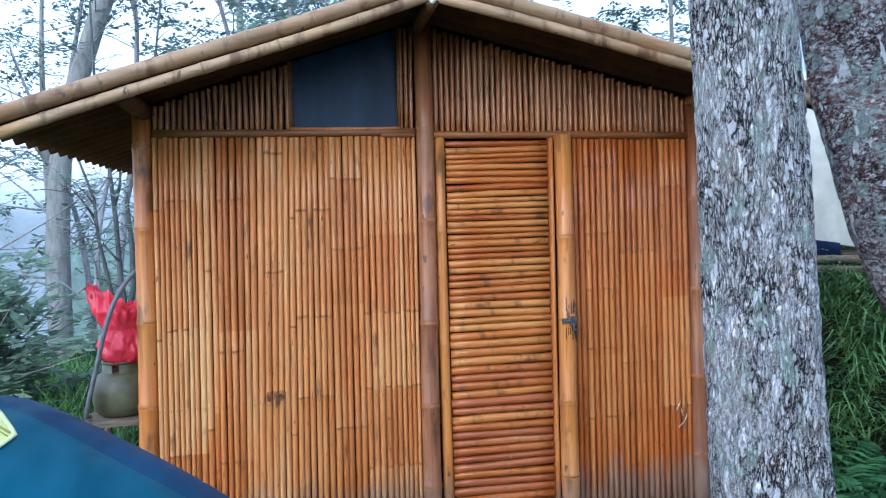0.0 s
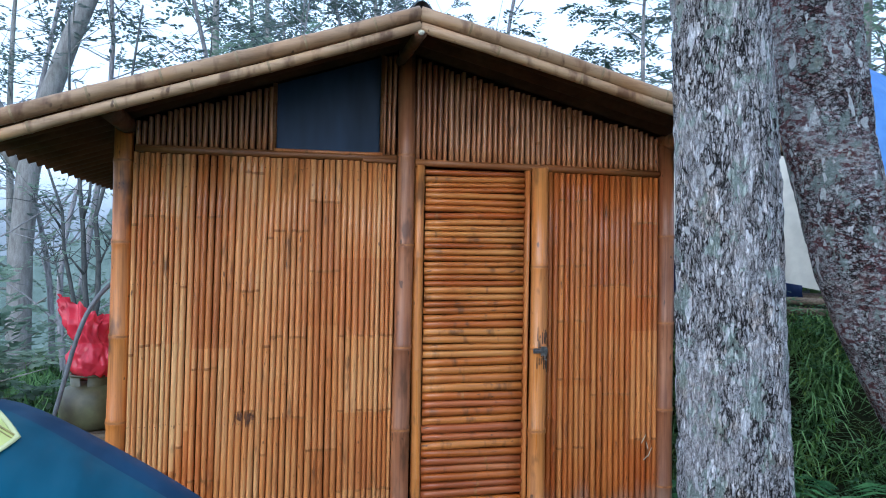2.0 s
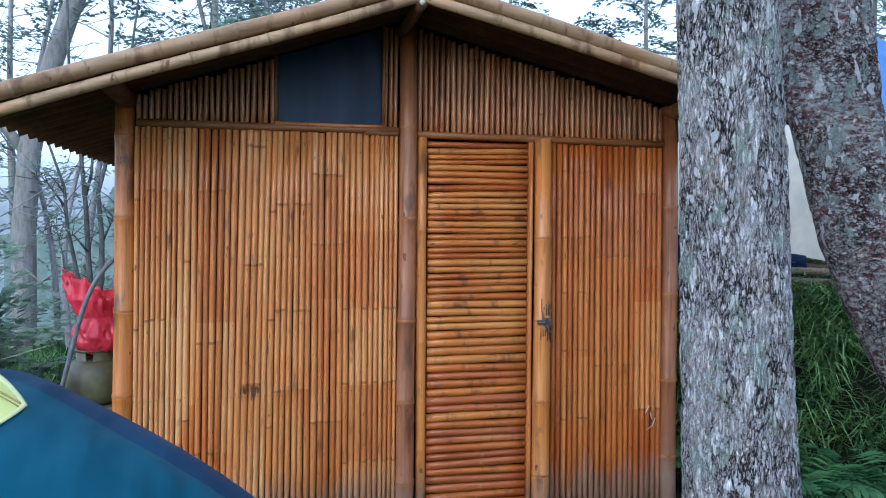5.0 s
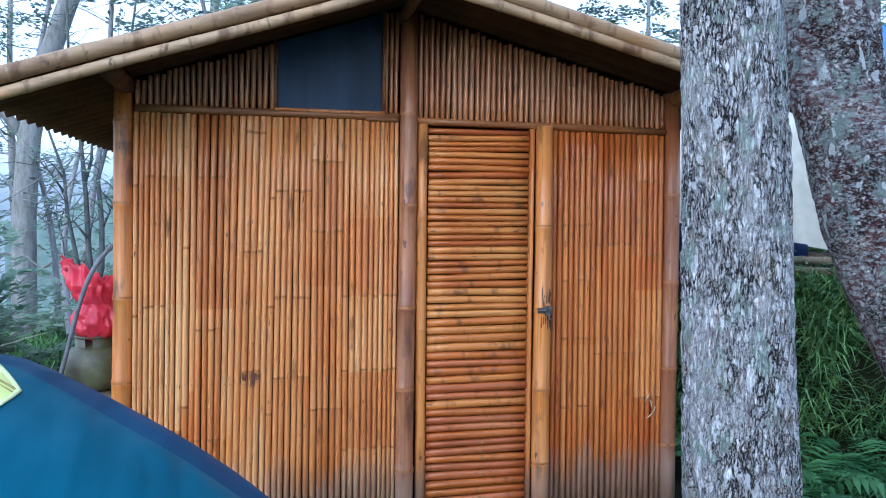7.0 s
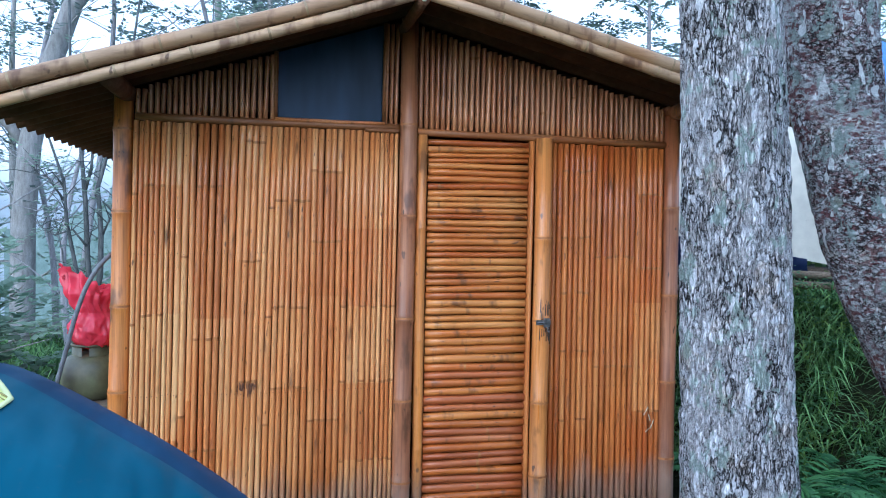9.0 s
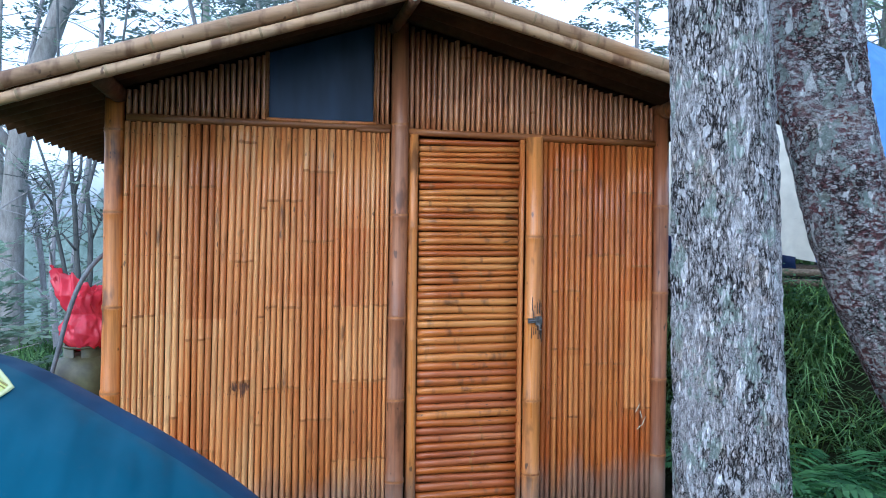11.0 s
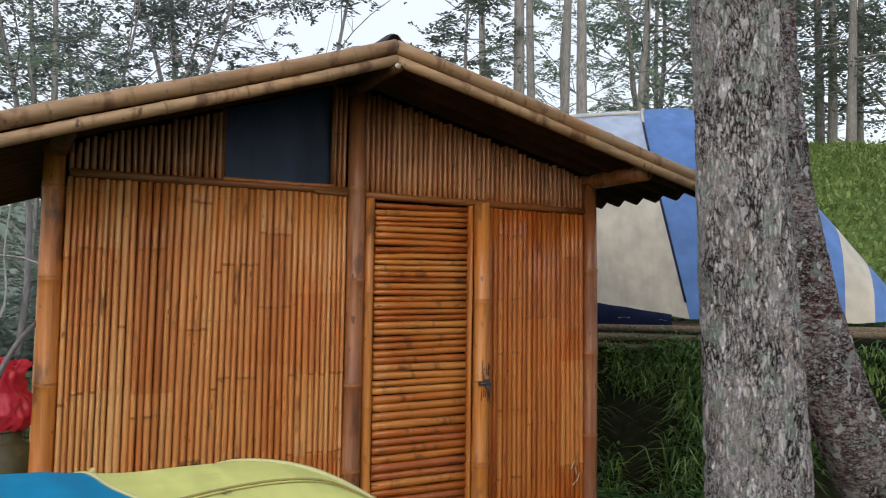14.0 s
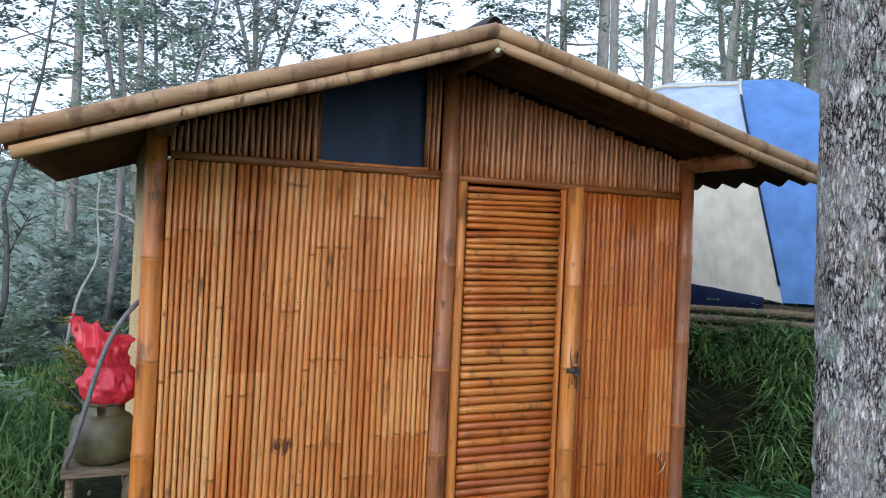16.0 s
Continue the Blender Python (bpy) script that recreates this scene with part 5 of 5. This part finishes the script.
for pts, r in (([(0, 0, -0.4), (0.0, 0, 0.3), (0.02, 0, 0.62), (-0.02, 0, 1.1), (-0.06, 0.1, 1.7), (-0.10, 0.1, 2.25), (-0.22, 0.2, 3.0), (-0.25, 0.3, 4.0)], 0.040),
               ([(0.02, 0, 0.60), (0.10, 0, 0.95), (0.11, 0, 1.4), (0.07, 0.05, 1.85), (0.18, 0.1, 2.3), (0.36, 0.2, 3.1), (0.5, 0.2, 4.1)], 0.034),
               ([(0.0, 0, 0.45), (-0.10, 0, 0.85), (-0.22, 0, 1.5), (-0.24, 0, 1.9), (-0.42, 0.1, 2.4), (-0.75, 0.2, 2.9)], 0.026),
               ([(-0.03, 0, 1.25), (-0.16, 0, 1.42), (-0.34, 0.05, 1.36), (-0.5, 0.1, 1.45)], 0.014),
               ([(-0.07, 0.1, 1.8), (0.0, 0.1, 2.05), (0.03, 0.1, 2.5), (0.10, 0.1, 3.0)], 0.020),
               ([(-0.23, 0, 1.7), (-0.4, 0, 1.95), (-0.6, 0.1, 2.0)], 0.013),
               ([(0.10, 0, 1.3), (0.22, 0, 1.6), (0.30, 0, 1.75)], 0.012)):
    pts = [Vector(p) for p in pts]
    tb.tube(pts, [r * (1 - 0.7 * i / (len(pts) - 1)) for i in range(len(pts))], 8)
    for i in range(14):
        f = rng.uniform(0.3, 1.0) * (len(pts) - 1)
        k = min(len(pts) - 2, int(f))
        p = pts[k].lerp(pts[k + 1], f - k)
        d = Vector((rng.uniform(-1, 1), rng.uniform(-1, 1), rng.uniform(-0.1, 1))).normalized()
        e = p + d * rng.uniform(0.15, 0.45)
        tb.tube([p, p.lerp(e, 0.5) + Vector((0, 0, 0.02)), e], [0.006, 0.004, 0.002], 5, False)
        if p.z > 0.9:
            leaf_spray(cb, e, d, 0.16, 4, 0.06, rng)
tb.object("trunk", M_BARK_D, fork)
cb.object("crown", M_MISTY, fork, smooth=False)
for x, y, h in ((-2.95, 6.4, 3.6), (-3.35, 7.4, 4.2)):
    leafy_tree("tree", "thin dark sapling with curved bare branches", (x, y, ground_z(x, y)), h, 0.045, (rng.uniform(-.1, .02), 0), rng, M_BARK_P, M_LEAF, 0.12, 8, 1.5, 2, 0.09, 0.35, "trees behind the hut", 0.4, sub=2)
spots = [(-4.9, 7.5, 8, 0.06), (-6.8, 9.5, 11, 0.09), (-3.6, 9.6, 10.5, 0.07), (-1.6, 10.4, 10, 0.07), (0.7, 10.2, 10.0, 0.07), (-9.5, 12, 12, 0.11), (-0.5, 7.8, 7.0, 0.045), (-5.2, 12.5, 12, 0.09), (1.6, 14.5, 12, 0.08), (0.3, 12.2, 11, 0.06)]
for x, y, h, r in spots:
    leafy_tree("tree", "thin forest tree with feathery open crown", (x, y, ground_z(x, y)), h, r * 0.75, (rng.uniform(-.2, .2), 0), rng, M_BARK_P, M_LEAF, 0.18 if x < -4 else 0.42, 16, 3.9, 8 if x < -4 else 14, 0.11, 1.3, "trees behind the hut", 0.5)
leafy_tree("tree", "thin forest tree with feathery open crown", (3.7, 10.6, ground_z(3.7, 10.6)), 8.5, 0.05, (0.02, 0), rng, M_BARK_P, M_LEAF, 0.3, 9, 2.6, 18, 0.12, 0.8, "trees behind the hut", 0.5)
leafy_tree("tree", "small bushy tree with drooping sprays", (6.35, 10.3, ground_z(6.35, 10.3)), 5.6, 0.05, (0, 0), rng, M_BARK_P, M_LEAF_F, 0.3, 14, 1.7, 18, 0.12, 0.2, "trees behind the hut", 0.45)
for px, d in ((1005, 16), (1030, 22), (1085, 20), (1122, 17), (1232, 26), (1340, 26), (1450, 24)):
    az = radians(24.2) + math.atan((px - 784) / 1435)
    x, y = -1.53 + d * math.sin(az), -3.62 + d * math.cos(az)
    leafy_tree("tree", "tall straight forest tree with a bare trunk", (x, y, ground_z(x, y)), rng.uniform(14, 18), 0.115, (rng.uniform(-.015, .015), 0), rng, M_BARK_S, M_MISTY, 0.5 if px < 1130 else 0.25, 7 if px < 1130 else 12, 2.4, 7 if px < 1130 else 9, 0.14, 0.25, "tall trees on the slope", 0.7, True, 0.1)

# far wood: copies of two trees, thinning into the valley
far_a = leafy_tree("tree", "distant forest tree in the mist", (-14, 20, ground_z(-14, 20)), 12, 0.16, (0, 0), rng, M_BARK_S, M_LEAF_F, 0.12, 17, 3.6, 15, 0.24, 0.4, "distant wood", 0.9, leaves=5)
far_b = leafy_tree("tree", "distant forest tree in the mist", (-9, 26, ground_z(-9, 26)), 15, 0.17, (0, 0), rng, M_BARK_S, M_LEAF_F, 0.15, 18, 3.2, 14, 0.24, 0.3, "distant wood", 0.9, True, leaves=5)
for i in range(14):
    az, d = radians(rng.uniform(41, 62) if i < 8 else rng.uniform(-14, 8) if i < 26 else rng.uniform(-55, -20)), rng.uniform(26, 55)
    x, y = -1 + d * math.sin(az), -3.6 + d * math.cos(az)
    copy_thing(far_a if i % 2 else far_b, pose(x, y, ground_z(x, y) - 0.3, 0, 0, rng.uniform(0, 360)) @ Matrix.Scale(rng.uniform(0.8, 1.3), 4))


for x, y, s, a in ((15.0, 24.5, 1.0, 330), (22.0, 14.0, 0.9, 40), (26.0, 12.0, 1.0, 120), (24.0, 18.5, 1.1, 220), (30.0, 17.0, 1.2, 310), (19.5, 11.5, 0.8, 75)):
    copy_thing(far_b, pose(x, y, ground_z(x, y) - 0.3, 0, 0, a) @ Matrix.Scale(s, 4))


def bush(label, base, size, count, leaf, rng, ls=0.09):
    root = thing("bush", label, "bush", "", base)
    tb, cb = Build(), Build()
    for i in range(count):
        a, e = rng.uniform(0, 6.283), rng.uniform(0.2, 1.4)
        d = Vector((math.cos(a) * math.cos(e), math.sin(a) * math.cos(e), math.sin(e)))
        ln = size * rng.uniform(0.5, 1.0)
        tb.tube([(0, 0, 0), tuple(d * ln * 0.5), tuple(d * ln + Vector((0, 0, -0.08 * ln)))], [0.012, 0.008, 0.003], 5, False)
        for s in range(7):
            leaf_spray(cb, d * ln * rng.uniform(0.4, 1.0), (d + Vector((rng.uniform(-1, 1), rng.uniform(-1, 1), rng.uniform(-.5, .5)))), 0.22, 4, ls, rng)
    tb.object("stem", M_BARK_S, root)
    cb.object("foliage", leaf, root, smooth=False)
    return root


bush("dense misty green bush beyond the tent", (-3.3, 3.0, ground_z(-3.3, 3.0)), 1.5, 95, M_MISTY, rng, 0.125)
bush("dense green bush beyond the tent", (-3.75, 3.7, ground_z(-3.75, 3.7)), 1.15, 60, M_MISTY, rng, 0.115)
bush("dense green bush beyond the tent", (-4.7, 4.6, ground_z(-4.7, 4.6)), 1.4, 70, M_MISTY, rng, 0.12)
bush("dense green bush beyond the tent", (-6.2, 6.4, ground_z(-6.2, 6.4)), 2.0, 60, M_FERN, rng)
bush("pale green leafy weed beside the shelf table", (-1.86, 0.0, ground_z(-1.86, 0.0)), 0.52, 34, M_WEED, rng, 0.05)
bush("yellowing shrub behind the hut", (-1.62, 4.6, ground_z(-1.62, 4.6)), 0.9, 30, M_YLEAF, rng, 0.07)
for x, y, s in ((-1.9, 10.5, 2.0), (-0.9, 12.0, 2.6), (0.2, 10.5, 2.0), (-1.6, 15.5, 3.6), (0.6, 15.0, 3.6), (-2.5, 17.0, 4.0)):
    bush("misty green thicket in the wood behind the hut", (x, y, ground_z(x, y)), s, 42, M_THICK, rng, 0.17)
for pts in ([(-1.05, 8.2, -0.3), (-1.0, 8.2, 0.9), (-1.1, 8.2, 1.5), (-1.02, 8.2, 2.3)], [(-2.0, 8.4, -0.3), (-1.85, 8.4, 0.6), (-1.6, 8.4, 1.2), (-1.62, 8.4, 1.9), (-1.55, 8.4, 2.6)], [(-0.55, 8.3, 0.4), (-0.85, 8.3, 1.3), (-1.25, 8.3, 1.75), (-1.75, 8.3, 1.85)], [(-1.1, 8.2, 1.75), (-0.75, 8.2, 2.1), (-0.5, 8.2, 2.15), (-0.45, 8.2, 2.5)]):
    b = Build()
    fine = []
    for i in range(len(pts) - 1):
        p0, p1, p2, p3 = (Vector(pts[max(0, min(len(pts) - 1, i + k))]) for k in (-1, 0, 1, 2))
        fine += [0.5 * (2 * p1 + (p2 - p0) * t + (2 * p0 - 5 * p1 + 4 * p2 - p3) * t * t + (3 * p1 - p0 - 3 * p2 + p3) * t ** 3) for t in (0, 0.25, 0.5, 0.75)]
    fine.append(Vector(pts[-1]))
    b.tube(fine, [0.026 * (1 - 0.7 * i / (len(fine) - 1)) for i in range(len(fine))], 7)
    tagged(b.object("bare_branch", M_BARK_W), "pale bare crooked branch in the wood", "branch", "bare branches")
low_tree = leafy_tree("tree", "leafy tree with low misty green crown", (13.3, 13.3, ground_z(13.3, 13.3)), 8.5, 0.10, (0.02, 0), rng, M_BARK_S, M_MISTY, 0.08, 15, 3.6, 15, 0.17, 0.5, "tall trees on the slope", 0.6, leaves=6)
for x, y, s, a in ((15.8, 16.2, 0.95, 160), (17.5, 15.0, 1.0, 200), (18.5, 18.5, 1.1, 300), (20.5, 15.5, 1.1, 20), (17.0, 21.5, 1.0, 130), (-1.5, 19.0, 1.0, 10), (0.5, 21.0, 1.05, 250)):
    copy_thing(low_tree, pose(x, y, ground_z(x, y) - 0.2, 0, 0, a) @ Matrix.Scale(s, 4))
for x, y, s in ((-2.6, 7.4, 1.1), (-3.2, 9.6, 1.6), (-0.9, 9.3, 1.2), (-7.8, 9.6, 1.8)):
    bush("green shrub in the wood behind the hut", (x, y, ground_z(x, y)), s, 26, M_MISTY, rng, 0.12)


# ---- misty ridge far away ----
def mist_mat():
    m, nt, b = mat("painted_mist_ridge", 1.0)
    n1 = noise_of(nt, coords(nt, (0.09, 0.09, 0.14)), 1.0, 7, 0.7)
    # pale blue-grey and a glow put the mist into the ridge's colour
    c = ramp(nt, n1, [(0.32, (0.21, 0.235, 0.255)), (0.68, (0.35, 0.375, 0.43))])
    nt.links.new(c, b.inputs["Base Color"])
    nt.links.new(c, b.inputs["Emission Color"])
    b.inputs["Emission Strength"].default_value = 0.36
    # alpha dissolves the crest, painting it as lost in cloud
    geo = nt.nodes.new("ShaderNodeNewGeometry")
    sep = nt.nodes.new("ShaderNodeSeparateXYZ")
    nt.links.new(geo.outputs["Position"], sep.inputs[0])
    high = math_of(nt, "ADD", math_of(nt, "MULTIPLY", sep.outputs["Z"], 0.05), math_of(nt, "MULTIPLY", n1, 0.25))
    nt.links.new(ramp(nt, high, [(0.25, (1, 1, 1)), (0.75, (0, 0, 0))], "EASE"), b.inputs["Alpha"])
    return m


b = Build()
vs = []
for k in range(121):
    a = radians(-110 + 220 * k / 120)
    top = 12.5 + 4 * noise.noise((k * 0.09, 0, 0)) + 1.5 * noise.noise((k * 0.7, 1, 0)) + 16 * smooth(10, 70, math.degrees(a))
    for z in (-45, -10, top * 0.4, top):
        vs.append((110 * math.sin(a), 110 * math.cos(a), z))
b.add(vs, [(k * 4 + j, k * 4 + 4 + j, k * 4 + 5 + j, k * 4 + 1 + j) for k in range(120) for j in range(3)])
tagged(b.object("backdrop", mist_mat()), "wooded ridge far across the valley, mist painted into its colour", "backdrop", kind="structure")

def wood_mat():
    m, nt, b = mat("painted_mist_wood", 1.0)
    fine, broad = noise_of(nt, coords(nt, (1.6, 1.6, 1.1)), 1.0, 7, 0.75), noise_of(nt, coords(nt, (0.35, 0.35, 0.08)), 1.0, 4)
    # grey-green with a glow of its own, standing in for lit mist
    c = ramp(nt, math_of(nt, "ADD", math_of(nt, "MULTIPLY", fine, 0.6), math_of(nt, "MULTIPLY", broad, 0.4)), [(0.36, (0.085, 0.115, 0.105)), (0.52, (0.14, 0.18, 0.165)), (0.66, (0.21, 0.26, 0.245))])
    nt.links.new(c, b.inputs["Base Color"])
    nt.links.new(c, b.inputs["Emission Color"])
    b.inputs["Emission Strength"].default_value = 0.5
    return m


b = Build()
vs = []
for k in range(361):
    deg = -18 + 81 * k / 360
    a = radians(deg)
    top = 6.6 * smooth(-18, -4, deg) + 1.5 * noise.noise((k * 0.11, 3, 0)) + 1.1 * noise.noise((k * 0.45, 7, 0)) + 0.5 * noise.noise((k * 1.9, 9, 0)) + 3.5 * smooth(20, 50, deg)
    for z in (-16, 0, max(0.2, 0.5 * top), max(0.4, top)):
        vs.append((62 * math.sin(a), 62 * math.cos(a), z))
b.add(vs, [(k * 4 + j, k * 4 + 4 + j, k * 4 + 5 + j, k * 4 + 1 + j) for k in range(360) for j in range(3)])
tagged(b.object("backdrop", wood_mat()), "dim wooded slope behind the hut, its mist painted and glowing", "backdrop", kind="structure")

b = Build()
pts = []
for i in range(25):
    t = i / 24
    pts.append((-7.0 + 4.55 * t, 3.6 + 0.4 * t, 3.75 - 1.15 * t - 0.35 * math.sin(math.pi * t)))
b.tube(pts, [0.009] * 25, 6)
tagged(b.object("cable", M_TARP), "black electric cable slung from a tree", "cable")

b = Build()
for x, z, ln, a in ((1.265, 0.60, 0.05, 0.5), (1.285, 0.565, 0.04, -0.3), (1.30, 0.53, 0.05, 0.4), (1.275, 0.50, 0.03, 0.8)):
    d = Vector((math.sin(a) * ln / 2, 0, math.cos(a) * ln / 2))
    b.tube([Vector((x, -0.024, z)) - d, Vector((x, -0.026, z)) + d], [0.003, 0.002], 5)
b.object("scuff", M_LABEL, hut, "pale scuff marks on the slats")

# unseen trees and shrubs added behind the camera to block the low sky
rng = random.Random(91)
for i in range(18):
    az, d = radians(95 + 170 * i / 17 + rng.uniform(-3, 3)), rng.uniform(20, 28)
    x, y = -0.8 + d * math.sin(az), -3.8 + d * math.cos(az)
    copy_thing(far_b if i % 2 else far_a, pose(x, y, ground_z(x, y) - 0.3, 0, 0, rng.uniform(0, 360)) @ Matrix.Scale(rng.uniform(0.7, 1.0), 4))
for i in range(14):
    az, d = radians(100 + 160 * i / 13), rng.uniform(14, 18)
    x, y = -0.8 + d * math.sin(az), -3.8 + d * math.cos(az)
    bush("leafy shrub added unseen behind the camera", (x, y, ground_z(x, y)), 2.2, 45, M_LEAF_F, rng, 0.16)
